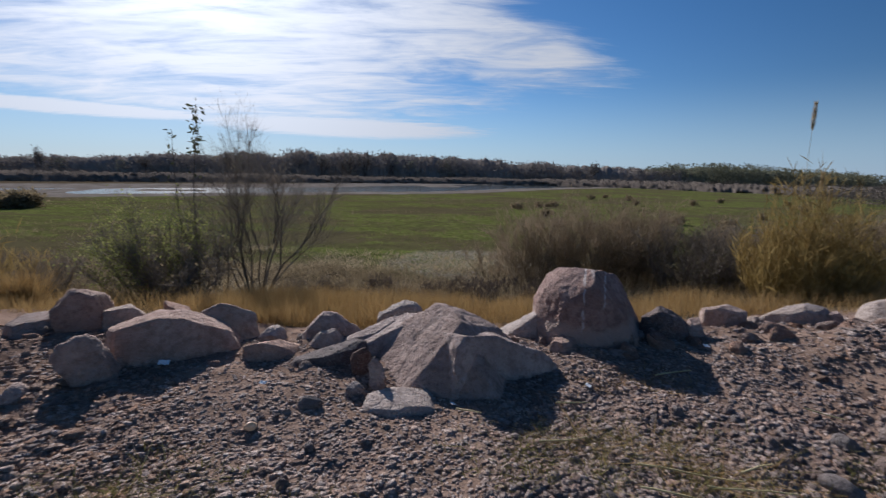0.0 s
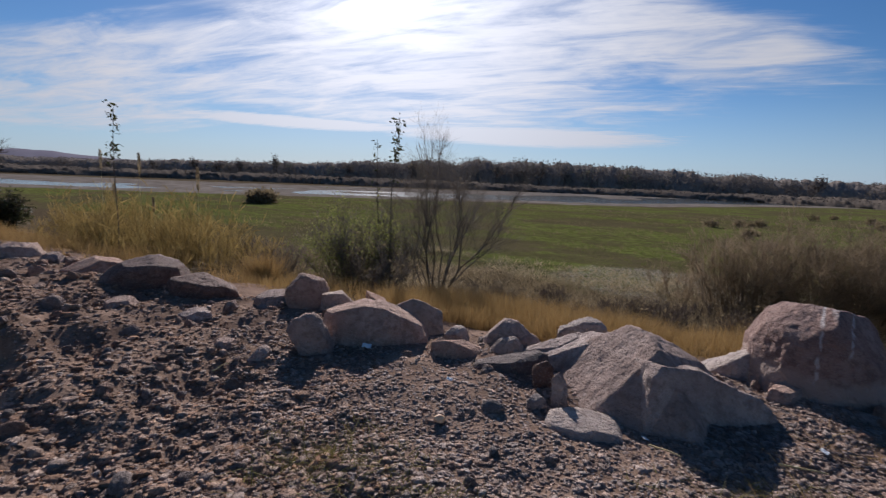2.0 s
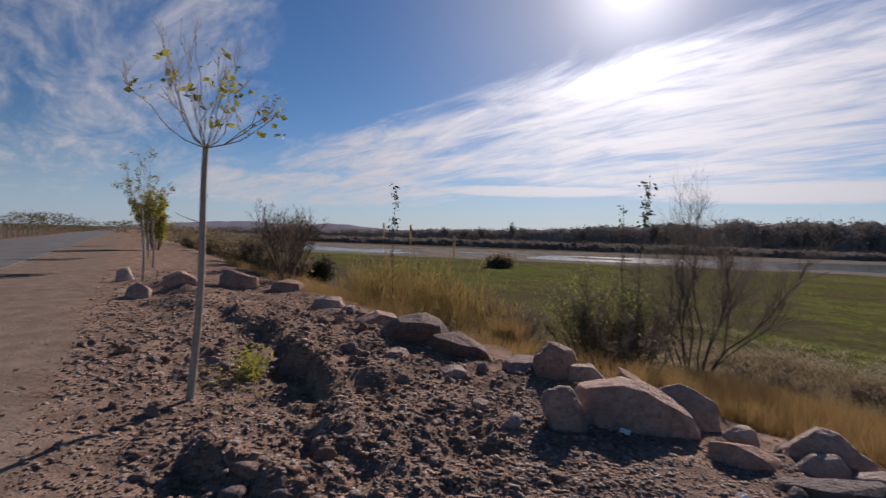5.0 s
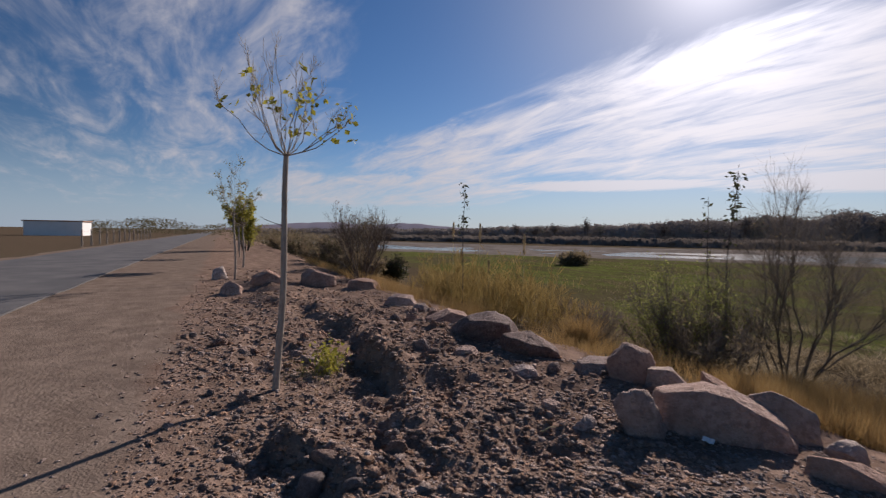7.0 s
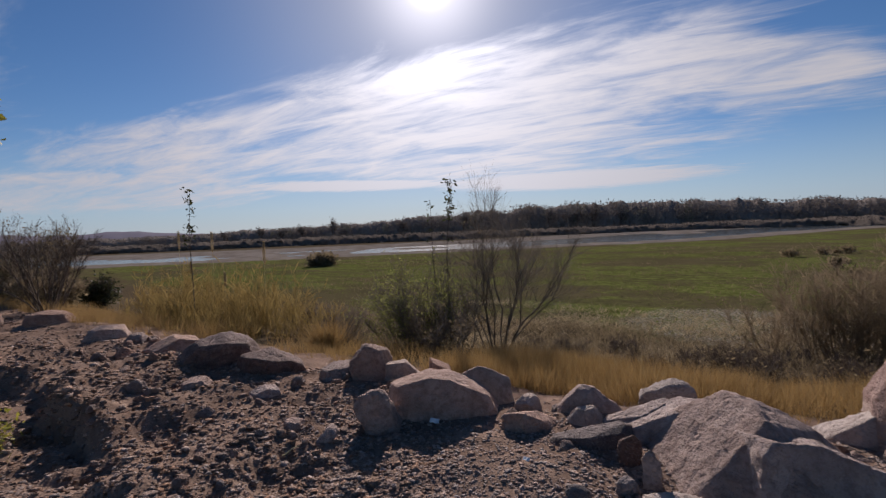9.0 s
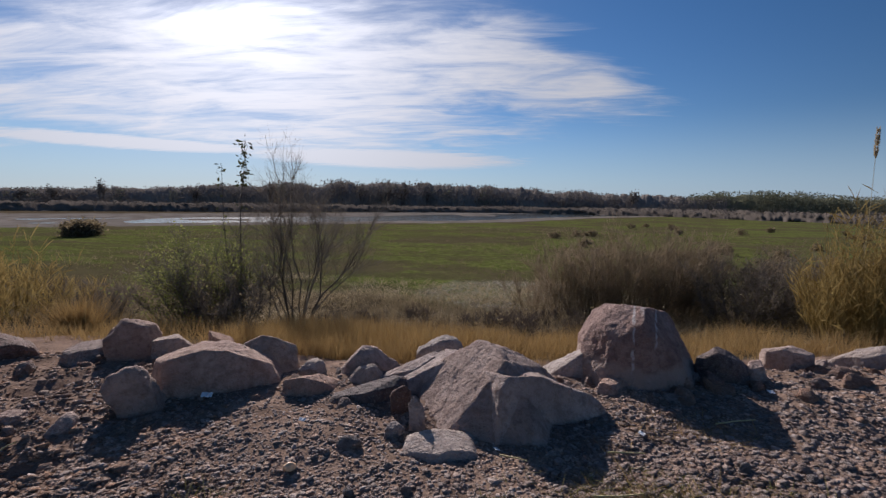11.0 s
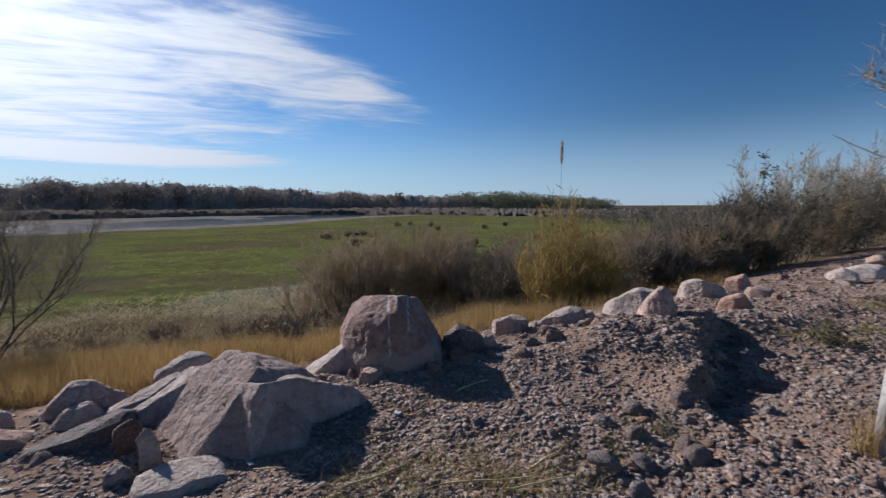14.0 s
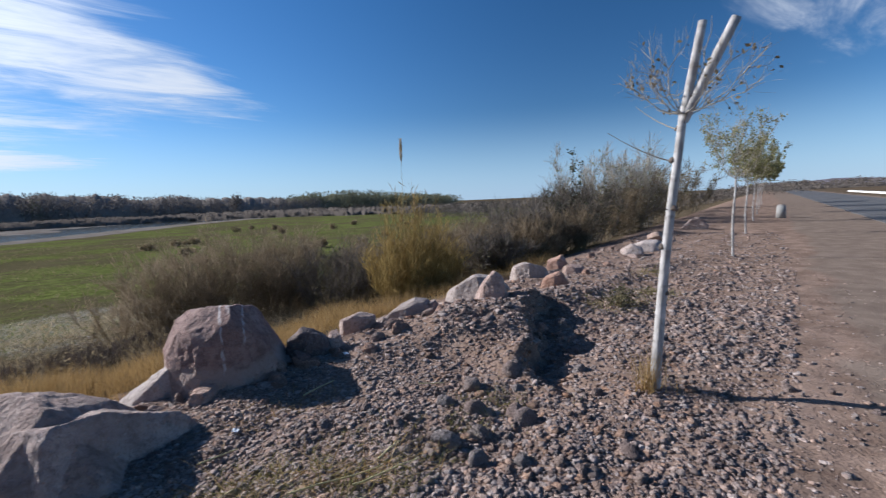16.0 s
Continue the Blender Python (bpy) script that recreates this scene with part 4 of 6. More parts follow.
# river cobbles lying singly
COBBLES = [rock_mesh("cobble", (1.0, sy, sz), 300 + i, M["cobble"], 3, sharp=7.0, rough=0.09) for i, (sy, sz) in enumerate(
    ((0.8, 0.6), (0.7, 0.55), (0.9, 0.7), (0.75, 0.5), (0.85, 0.62), (0.65, 0.5), (0.8, 0.75), (0.7, 0.42)))]
rng = np.random.default_rng(5)
spots = [(2.54, 2.33, 0.19), (2.11, 2.18, 0.20), (2.81, 2.63, 0.17), (3.28, 2.58, 0.21), (2.73, 2.09, 0.17), (2.36, 2.10, 0.18), (2.13, 1.9, 0.15),
         (2.80, 1.28, 0.19), (2.70, 2.0, 0.2), (-0.89, 2.95, 0.16), (-3.37, 0.8, 0.23), (-2.43, 1.42, 0.16), (2.45, 2.55, 0.14), (2.0, 2.55, 0.12),
         (4.5, 3.2, 0.16), (4.9, 3.1, 0.13), (4.3, 3.5, 0.12), (4.7, 3.4, 0.15), (5.1, 3.3, 0.17), (4.2, 2.9, 0.12), (4.6, 2.8, 0.14), (5.4, 3.1, 0.13), (4.0, 3.3, 0.1),
         (3.05, 2.35, 0.13), (2.3, 1.7, 0.13), (-3.1, 1.0, 0.14), (-2.75, 0.95, 0.12), (-2.2, 1.6, 0.11), (3.5, 1.9, 0.14), (3.9, 2.3, 0.16)]
while len(spots) < 250:
    r = math.exp(rng.uniform(math.log(1.8), math.log(9.0)))
    a = radians(rng.uniform(-100, 97))
    x, y = r * math.sin(a), r * math.cos(a)
    s = y - float(row_line(x))
    keep = (0.9 if -1.2 < s < 2.6 else 0.25 if s < 3.2 else 0) * (0.4 + (0.8 if x > 1.2 or x < -2.6 else 0.1))
    if s > -2.2 and rng.random() < keep:
        spots.append((x, y, float(np.clip(rng.lognormal(-2.8, 0.3), 0.04, 0.12))))
for i, (x, y, w) in enumerate(spots):
    ob = new("cobble", COBBLES[i % 8])
    ob.matrix_world = pose(x, y, on_land(x, y) - w * 0.12, rng.uniform(-12, 12), rng.uniform(-12, 12), rng.uniform(0, 360)) @ Matrix.Scale(w, 4)
    tagged(ob, "rounded grey-brown river cobble on gravel", "stone", "cobbles on the shoulder")


PEBBLE = (np.array([(x, y, z) for x in (-0.72, 0.72) for y in (-0.72, 0.72) for z in (-0.8, 0.8)], float),
          np.array([(0, 1, 3), (0, 3, 2), (4, 6, 7), (4, 7, 5), (0, 4, 5), (0, 5, 1), (2, 3, 7), (2, 7, 6), (0, 2, 6), (0, 6, 4), (1, 5, 7), (1, 7, 3)]))
OCTA = (np.array([(1, 0, 0.1), (0.3, 0.95, -0.1), (-0.8, 0.6, 0.15), (-0.75, -0.65, -0.1), (0.4, -0.9, 0.1), (0.15, 0.1, 1), (0, 0, -1)], float),
        np.array([(0, 1, 5), (1, 2, 5), (2, 3, 5), (3, 4, 5), (4, 0, 5), (1, 0, 6), (2, 1, 6), (3, 2, 6), (4, 3, 6), (0, 4, 6)]))


def scatter_stones(name, label, count, seed, r_lo, r_hi, med, spread, level, s_lo, s_hi, mat, a_lo=-108, a_hi=104):
    """Loose gravel: very many small stones in one object."""
    rng = np.random.default_rng(seed)
    r = np.exp(rng.uniform(math.log(r_lo), math.log(r_hi), count))
    a = np.radians(rng.uniform(a_lo, a_hi, count))
    x, y = r * np.sin(a), r * np.cos(a)
    s = y - row_line(x)
    patch = soft_noise(x, y, 0.7, 91, 3)
    keep = (s > s_lo) & (s < s_hi)
    keep &= rng.random(count) < np.interp(s, [-2.6, -1.6, -0.6, 2.8, 4.2], [0.12, 0.28, 0.95, 1.0, 0.5]) * np.clip(1.05 + 0.6 * patch, 0.45, 1)
    x, y = x[keep], y[keep]
    n = len(x)
    size = np.clip(rng.lognormal(math.log(med), spread, n), med * 0.4, med * 3.2)
    d, f = PEBBLE if level > 1 else OCTA
    sc = np.stack([size, size * rng.uniform(0.5, 0.95, n), size * rng.uniform(0.26, 0.52, n)], 1)
    tw = rng.uniform(0, 2 * math.pi, n)
    jit = 1 + (0.20 if level > 1 else 0.22) * rng.normal(0, 1, (n, len(d), 1)).clip(-1.6, 1.6)
    v = d[None] * jit * sc[:, None, :]
    tilt = rng.normal(0, 0.3, n)
    vy, vz = v[:, :, 1].copy(), v[:, :, 2].copy()
    v[:, :, 1], v[:, :, 2] = vy * np.cos(tilt)[:, None] - vz * np.sin(tilt)[:, None], vy * np.sin(tilt)[:, None] + vz * np.cos(tilt)[:, None]
    vx, vy = v[:, :, 0].copy(), v[:, :, 1].copy()
    v[:, :, 0], v[:, :, 1] = vx * np.cos(tw)[:, None] - vy * np.sin(tw)[:, None], vx * np.sin(tw)[:, None] + vy * np.cos(tw)[:, None]
    v[:, :, 0] += x[:, None]
    v[:, :, 1] += y[:, None]
    v[:, :, 2] += (land(x, y) + sc[:, 2] * (0.05 if level > 1 else 0.25))[:, None]
    faces = (f[None] + (np.arange(n) * len(d))[:, None, None]).reshape(-1, 3)
    tagged(new(name, np_mesh(name, v.reshape(-1, 3), faces, mat, smooth=level > 1)), label, "gravel", kind="stuff")


scatter_stones("gravel", "loose grey and pinkish gravel on the road shoulder", 34000, 8, 1.15, 12.0, 0.0100, 0.55, 1, -2.6, 4.2, M["pebble"])
scatter_stones("coarse_gravel", "coarse broken stones among the gravel", 30000, 9, 1.5, 16.0, 0.0105, 0.58, 2, -1.8, 4.2, M["pebble"])
scatter_stones("bank_foot_gravel", "close-packed broken gravel below the rocks", 30000, 16, 1.6, 5.2, 0.0088, 0.55, 2, -0.9, 3.4, M["pebble"], -48, 40)
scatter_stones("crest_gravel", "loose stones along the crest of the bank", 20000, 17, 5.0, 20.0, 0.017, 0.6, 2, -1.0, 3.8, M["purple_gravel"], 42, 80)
scatter_stones("far_bank_gravel", "loose brown stones along the bank by the young trees", 16000, 18, 6.0, 22.0, 0.017, 0.6, 2, -1.3, 3.6, M["clod"], -92, -52)
scatter_stones("gravel_underfoot", "loose gravel trodden into the shoulder", 2200, 10, 0.5, 1.3, 0.012, 0.5, 1, -2.6, 4.2, M["pebble"])
scatter_stones("dug_stones", "dark broken stones and clods in the dug-up bank", 9000, 12, 1.9, 12.0, 0.0165, 0.6, 2, -1.2, 3.6, M["clod"], -100, -35)
scatter_stones("bank_stones", "dark broken stones on the gravel heap", 3200, 13, 2.6, 12.0, 0.018, 0.55, 2, -0.4, 3.4, M["clod"], 38, 75)
scatter_stones("bank_gravel", "loose brown gravel strewn over the dug-up bank", 40000, 14, 1.8, 13.0, 0.0098, 0.58, 2, -1.4, 3.4, M["clod"], -100, -30)
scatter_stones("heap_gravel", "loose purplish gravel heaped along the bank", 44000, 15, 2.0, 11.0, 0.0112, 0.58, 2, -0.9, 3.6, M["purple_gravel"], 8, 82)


# ---------------------------------------------------------------- plants
def stem_lines(rng, count, height, spread, steps=7, wander=0.12, base_r=0.12, rise=1.0):
    """Stems from the ground: lists of points with height along them."""
    lines = []
    for _ in range(count):
        a, b = rng.uniform(0, 2 * math.pi), math.sqrt(rng.random())
        d = np.array([math.cos(a) * b * spread, math.sin(a) * b * spread, rise])
        p = np.array([math.cos(a) * b * base_r, math.sin(a) * b * base_r, -0.05])
        h = height * rng.uniform(0.65, 1.0)
        pts = [p]
        for k in range(steps):
            d = d / np.linalg.norm(d) + rng.normal(0, wander, 3) + np.array([0, 0, 0.06])
            d /= np.linalg.norm(d)
            p = p + d * h / steps
            pts.append(p)
        lines.append(np.array(pts))
    return lines


def side_lines(rng, lines, per, ratio, angle, steps=5, wander=0.14, low=0.3, rise=0.25):
    """Branches off other lines."""
    out = []
    for ln in lines:
        length = np.linalg.norm(np.diff(ln, axis=0), axis=1).sum()
        for _ in range(per):
            u = rng.uniform(low, 0.97) * (len(ln) - 1)
            i = int(u)
            p = ln[i] + (ln[i + 1] - ln[i]) * (u - i)
            d = ln[i + 1] - ln[i]
            d = d / np.linalg.norm(d) + rng.normal(0, 1, 3) * angle + np.array([0, 0, rise])
            h = length * ratio * rng.uniform(0.5, 1.15) * (1.1 - 0.5 * u / (len(ln) - 1))
            pts = [p]
            for k in range(steps):
                d = d / np.linalg.norm(d) + rng.normal(0, wander, 3) + np.array([0, 0, 0.05])
                d /= np.linalg.norm(d)
                p = p + d * h / steps
                pts.append(p)
            out.append(np.array(pts))
    return out


def tube_arrays(lines, r0, r1, sides=3):
    """Tapered tubes along lines of equal point count."""
    L = np.array(lines)
    n, k, _ = L.shape
    t = np.gradient(L, axis=1)
    t /= np.linalg.norm(t, axis=2, keepdims=True) + 1e-9
    ref = np.where(np.abs(t[..., 2:3]) > 0.9, np.array([1.0, 0, 0]), np.array([0, 0, 1.0]))
    u = np.cross(t, ref)
    u /= np.linalg.norm(u, axis=2, keepdims=True) + 1e-9
    w = np.cross(t, u)
    rad = np.linspace(r0, r1, k)[None, :, None]
    rings = [L + rad * (u * math.cos(q) + w * math.sin(q)) for q in np.linspace(0, 2 * math.pi, sides, endpoint=False)]
    V = np.stack(rings, 2).reshape(-1, 3)
    a = np.arange(n)[:, None, None] * k * sides + np.arange(k - 1)[None, :, None] * sides
    i, j = np.arange(sides)[None, None, :], (np.arange(sides)[None, None, :] + 1) % sides
    F = np.stack([a + i, a + j, a + sides + j, a + sides + i], -1).reshape(-1, 4)
    return V, F


def join(pairs):
    V, F, o = [], [], 0
    for v, f in pairs:
        V.append(v)
        F.append(f + o)
        o += len(v)
    return np.concatenate(V), np.concatenate(F)


def leaf_arrays(rng, points, size, long=2.0, droop=0.0):
    """A small folded leaf at each point."""
    n = len(points)
    d = rng.normal(0, 1, (n, 3)) + np.array([0, 0, droop])
    d /= np.linalg.norm(d, axis=1, keepdims=True)
    e = np.cross(d, rng.normal(0, 1, (n, 3)))
    e /= np.linalg.norm(e, axis=1, keepdims=True) + 1e-9
    s = (size * rng.uniform(0.6, 1.3, n))[:, None]
    f = np.cross(d, e) * s * 0.12
    V = np.stack([points, points + d * s * long * 0.5 + e * s * 0.5 + f, points + d * s * long, points + d * s * long * 0.5 - e * s * 0.5 + f], 1)
    return V.reshape(-1, 3), np.arange(n * 4).reshape(-1, 4)


def along(rng, lines, count, jitter, low=0.2):
    """Points strewn along lines."""
    L = np.array(lines)
    i = rng.integers(0, len(L), count)
    u = rng.uniform(low, 0.999, count) * (L.shape[1] - 1)
    k = u.astype(int)
    return L[i, k] + (L[i, k + 1] - L[i, k]) * (u - k)[:, None] + rng.normal(0, jitter, (count, 3))


def sliver_arrays(rng, lines, count, length, width, low=0.15):
    """Fine twigs as thin tapering blades off other lines."""
    L = np.array(lines)
    i = rng.integers(0, len(L), count)
    u = rng.uniform(low, 0.999, count) * (L.shape[1] - 1)
    k = u.astype(int)
    t = L[i, k + 1] - L[i, k]
    p = L[i, k] + t * (u - k)[:, None]
    d = t / (np.linalg.norm(t, axis=1, keepdims=True) + 1e-9) + rng.normal(0, 0.45, (count, 3)) + np.array([0, 0, 0.2])
    d *= (length * rng.uniform(0.5, 1.3, count) / np.linalg.norm(d, axis=1))[:, None]
    e = np.cross(d, rng.normal(0, 1, (count, 3)))
    e *= width * rng.uniform(0.7, 1.3, (count, 1)) / (np.linalg.norm(e, axis=1, keepdims=True) + 1e-9)
    mid = p + d * 0.55 + rng.normal(0, 0.05 * length, (count, 3))
    return np.stack([p, mid - e * 0.7, p + d, mid + e], 1).reshape(-1, 3), np.arange(count * 4).reshape(-1, 4)


def shrub(label, x, y, w, h, seed, stems=14, twigs=6, fine=5, leaves=0, leaf="leaf_olive", wood="twig", leaf_size=0.05, spread=None, thick=0.016,
          name="shrub", category="shrub", wander=0.12, jitter=0.05, leaf_low=0.2, group="", base=0.10, sliver=0.30, fine_w=0.0045):
    """A many-stemmed shrub or thicket, bare or in leaf."""
    rng = np.random.default_rng(seed)
    root = thing(name, label, category, (x, y, on_land(x, y)), 0, group)
    sp = spread if spread is not None else 0.5 * w / h
    one = stem_lines(rng, stems, h * 0.92, sp, 7, wander, base_r=w * base)
    two = side_lines(rng, one, twigs, 0.42, 0.45, 4, low=0.06 if base > 0.12 else 0.3)
    for k in range(stems):
        own = two[k * twigs:(k + 1) * twigs]
        made = [tube_arrays(one[k:k + 1], thick, thick * 0.3, 4), tube_arrays(own, thick * 0.3, thick * 0.10)]
        if fine:
            made.append(sliver_arrays(rng, own, twigs * fine * 4, sliver, fine_w, 0.02 if base > 0.15 else 0.15))
        part("branch", np_mesh("branch", *join(made), M[wood]), root)
    if leaves:
        part("foliage", np_mesh("foliage", *leaf_arrays(rng, along(rng, two, leaves, jitter * 2.2, leaf_low), leaf_size, 2.2), M[leaf], smooth=False), root)
    return root


# the leafless willow behind the rocks
shrub("leafless grey-brown willow with many fine upright twigs", -4.15, 10.1, 2.9, 4.3, 501, stems=13, twigs=22, fine=7, wood="twig_grey", spread=0.70, wander=0.16, base=0.09, sliver=0.46, fine_w=0.0024,
      thick=0.020, name="willow", category="tree", leaves=900, leaf="leaf_brown", leaf_size=0.02)
shrub("rounded green willow bush on the slope", -5.8, 9.1, 2.7, 2.1, 503, stems=32, twigs=9, fine=4, leaves=10500, leaf="leaf_green", wood="twig_grey", leaf_size=0.026, spread=0.75, base=0.2)
shrub("grey-brown leafless brush beside a green bush", -4.9, 8.6, 2.4, 1.35, 505, stems=16, twigs=8, fine=6, base=0.3, leaves=700, leaf="leaf_brown", wood="twig_grey", leaf_size=0.04)


def tall_sprout(label, x, y, h, seed, lean=(0.0, 0.0), leaves=75):
    """A thin shoot with a tuft of leaves at its head."""
    rng = np.random.default_rng(seed)
    root = thing("sapling", label, "sapling", (x, y, on_land(x, y)))
    zs = np.linspace(-0.05, h, 12)
    bend = (zs / h) ** 2
    ln = np.stack([bend * lean[0] + 0.03 * np.sin(zs * 2.1), bend * lean[1], zs], 1)
    subs = side_lines(rng, [ln], 12, 0.10, 0.55, 4, low=0.55)
    part("stem", np_mesh("stem", *tube_arrays([ln], 0.018, 0.004, 5), M["twig"]), root)
    tagged(part("twig_mass", np_mesh("twig_mass", *tube_arrays(subs, 0.005, 0.002), M["twig"]), root), kind="stuff")
    pts = np.concatenate([along(rng, subs, leaves, 0.04, 0.3), along(rng, [ln], leaves // 4 + 3, 0.06, 0.75)])
    part("foliage", np_mesh("foliage", *leaf_arrays(rng, pts, 0.05, 2.2, -0.2), M["leaf_dark"], smooth=False), root)


tall_sprout("tall thin sapling with dark leaves near its tip", -5.15, 9.6, 4.0, 511, (0.15, 0.0))
tall_sprout("tall thin sapling with dark leaves near its tip", -10.9, 7.2, 3.4, 513, (-0.05, 0.1))
tall_sprout("thin bare sapling with few leaves", -5.75, 10.2, 3.7, 515, (-0.2, 0.1), leaves=14)

# brown thicket behind the streaked boulder
for i, (x, y, w, h) in enumerate(((3.0, 12.9, 2.9, 2.5), (4.5, 13.2, 3.0, 2.85), (5.7, 13.5, 2.4, 2.4))):
    shrub("dense brown leafless thicket on the river flat", x, y, w, h, 521 + i, stems=60, twigs=8, fine=5, leaves=5200, leaf="leaf_brown", wood="twig_red",
          leaf_size=0.022, spread=0.62, thick=0.013, base=0.26, sliver=0.36, group="brown thickets")
shrub("grey twiggy brush beside the brown thicket", 6.2, 11.3, 2.3, 1.8, 531, stems=34, twigs=7, fine=6, base=0.25, leaves=1500, leaf="leaf_olive", wood="twig_grey", leaf_size=0.035)
shrub("grey twiggy brush beside the brown thicket", 7.6, 12.2, 2.6, 1.9, 532, stems=34, twigs=7, fine=6, base=0.25, leaves=1500, leaf="leaf_brown", wood="twig_grey", leaf_size=0.035)
shrub("thin leafless brush at the edge of the green flat", 1.55, 13.6, 1.5, 1.5, 533, stems=12, twigs=6, fine=4, wood="twig_red", spread=0.8)


def cane_clump(label, x, y, w, h, seed, count, plumes=0, plume_h=0.0, mat="cane", blades=1400):
    """Tall yellowing reed grass: many canes with drooping blades, and feathery heads."""
    rng = np.random.default_rng(seed)
    root = thing("reed_clump", label, "reeds", (x, y, on_land(x, y)))
    lines = stem_lines(rng, count, h, 0.30 * w / max(h, 1), 7, 0.06, base_r=w * 0.46)
    lines = [ln * np.array([1, 1, rng.uniform(0.55, 1.1) * (1.1 - 0.5 * (np.hypot(*ln[0, :2]) / (0.4 * w)) ** 2)]) for ln in lines]
    tagged(part("reed_stand", np_mesh("reed_stand", *tube_arrays(lines, 0.007, 0.003), M[mat]), root), kind="stuff")
    pts = along(rng, lines, blades * 3, 0.05, 0.1)
    d = rng.normal(0, 0.33, (len(pts), 3)) + np.array([0, 0, 1.0])
    d /= np.linalg.norm(d, axis=1, keepdims=True)
    e = np.cross(d, rng.normal(0, 1, (len(pts), 3)))
    e /= np.linalg.norm(e, axis=1, keepdims=True)
    ll = (rng.uniform(0.16, 0.42, len(pts)))[:, None]
    wd = 0.0045
    tip = pts + d * ll + np.array([0, 0, -0.12]) * ll
    V = np.stack([pts - e * wd, pts + e * wd, pts + d * ll * 0.55 + e * wd * 0.8, tip], 1).reshape(-1, 3)
    tagged(part("foliage", np_mesh("foliage", V, np.arange(len(V)).reshape(-1, 4), M[mat], smooth=False), root), kind="stuff")
    for k in range(plumes):
        a = rng.uniform(0, 2 * math.pi)
        px, py = (0.12 * w * math.cos(a), 0.12 * w * math.sin(a)) if k else (0.0, 0.0)
        ph = plume_h * (1 if k == 0 else rng.uniform(0.56, 0.74))
        if k:
            px = rng.uniform(0.3, 0.75) * w * 0.5
        ln = np.stack([np.full(6, px) + np.linspace(0, 0.02, 6), np.full(6, py), np.linspace(0, ph - 0.4, 6)], 1)
        stalk = part("stalk", np_mesh("stalk", *tube_arrays([ln], 0.007, 0.004, 4), M["stalk"]), root)
        m = 260
        u = rng.random(m)
        rad = (0.020 if k == 0 else 0.008) * np.sin(np.pi * np.clip(u * 0.9 + 0.08, 0, 1)) + 0.006
        q = rng.uniform(0, 2 * math.pi, m)
        at = np.stack([px + 0.02 + rad * np.cos(q) * 0.6, py + rad * np.sin(q) * 0.6, ph - 0.45 + (0.5 if k == 0 else 0.34) * u], 1)
        dd = np.stack([np.cos(q) * 0.35, np.sin(q) * 0.35, np.full(m, 1.0)], 1) * 0.07
        V = np.stack([at, at + dd * 0.5 + np.array([0.006, 0, 0]), at + dd, at + dd * 0.5 - np.array([0.006, 0, 0])], 1).reshape(-1, 3)
        part("plume", np_mesh("plume", V, np.arange(len(V)).reshape(-1, 4), M["plume"], smooth=False), root, "feathery tan seed head")


cane_clump("tall yellowing reed clump with feathery seed heads", 6.8, 8.8, 1.35, 2.75, 541, 230, 3, 3.7, blades=1800)
cane_clump("yellow reed clump on the slope", 7.75, 8.9, 1.2, 2.2, 542, 110, 0, 2.35, blades=800)
cane_clump("yellow-brown reed thicket on the slope", -11.2, 8.0, 3.2, 2.0, 543, 170, 2, 2.5, blades=1200)
cane_clump("yellow-brown reed thicket on the slope", -9.2, 7.9, 2.6, 1.75, 544, 110, 1, 2.2, blades=900)
cane_clump("yellow-brown reed thicket on the slope", -13.2, 8.4, 2.6, 1.8, 545, 120, 2, 2.6, blades=1200)

# left bank
shrub("dark leafless shrub with stiff upright stems", -15.6, 6.2, 2.3, 2.7, 551, stems=26, twigs=7, fine=4, wood="twig", spread=0.42, thick=0.022)
shrub("pale grey leafless tree behind a dark shrub", -21.0, 8.3, 3.0, 3.4, 552, stems=14, twigs=8, fine=6, wood="twig_grey", spread=0.4, thick=0.03, leaves=1200, leaf="leaf_brown", leaf_size=0.05, name="small_tree", category="tree")
shrub("low rounded dark green shrub", -19.6, 9.4, 1.5, 1.25, 553, stems=24, twigs=7, fine=4, leaves=3500, leaf="leaf_dark", wood="twig", leaf_size=0.06)
shrub("dry brown brush on the bank", -19.0, 7.5, 2.4, 1.5, 554, stems=30, twigs=7, fine=4, leaves=1500, leaf="leaf_brown", wood="twig_red")
shrub("dry brown brush on the bank", -27.0, 9.5, 3.4, 2.0, 555, stems=30, twigs=7, fine=4, leaves=2500, leaf="leaf_brown", wood="twig_red", leaf_size=0.07)
shrub("dry brown brush on the bank", -24.0, 8.0, 2.6, 1.7, 556, stems=30, twigs=7, fine=4, leaves=1800, leaf="leaf_olive", wood="twig_red", leaf_size=0.06)
shrub("heap of dark dead brush on the slope", -9.3, 9.6, 1.5, 0.75, 557, stems=34, twigs=6, fine=3, wood="twig", spread=1.6, thick=0.02, name="brush_heap", category="brush")
shrub("tangled grey dead brush on the slope", -7.7, 8.8, 1.7, 0.9, 558, stems=34, twigs=6, fine=3, wood="twig_grey", spread=1.4, thick=0.014, name="brush_heap", category="brush")
shrub("heap of drift brush on the green flat", -36.2, 39.8, 4.6, 1.3, 559, stems=60, twigs=7, fine=3, leaves=3500, leaf="leaf_brown", wood="twig", spread=1.5, thick=0.03, leaf_size=0.16, name="brush_heap", category="brush", jitter=0.15)

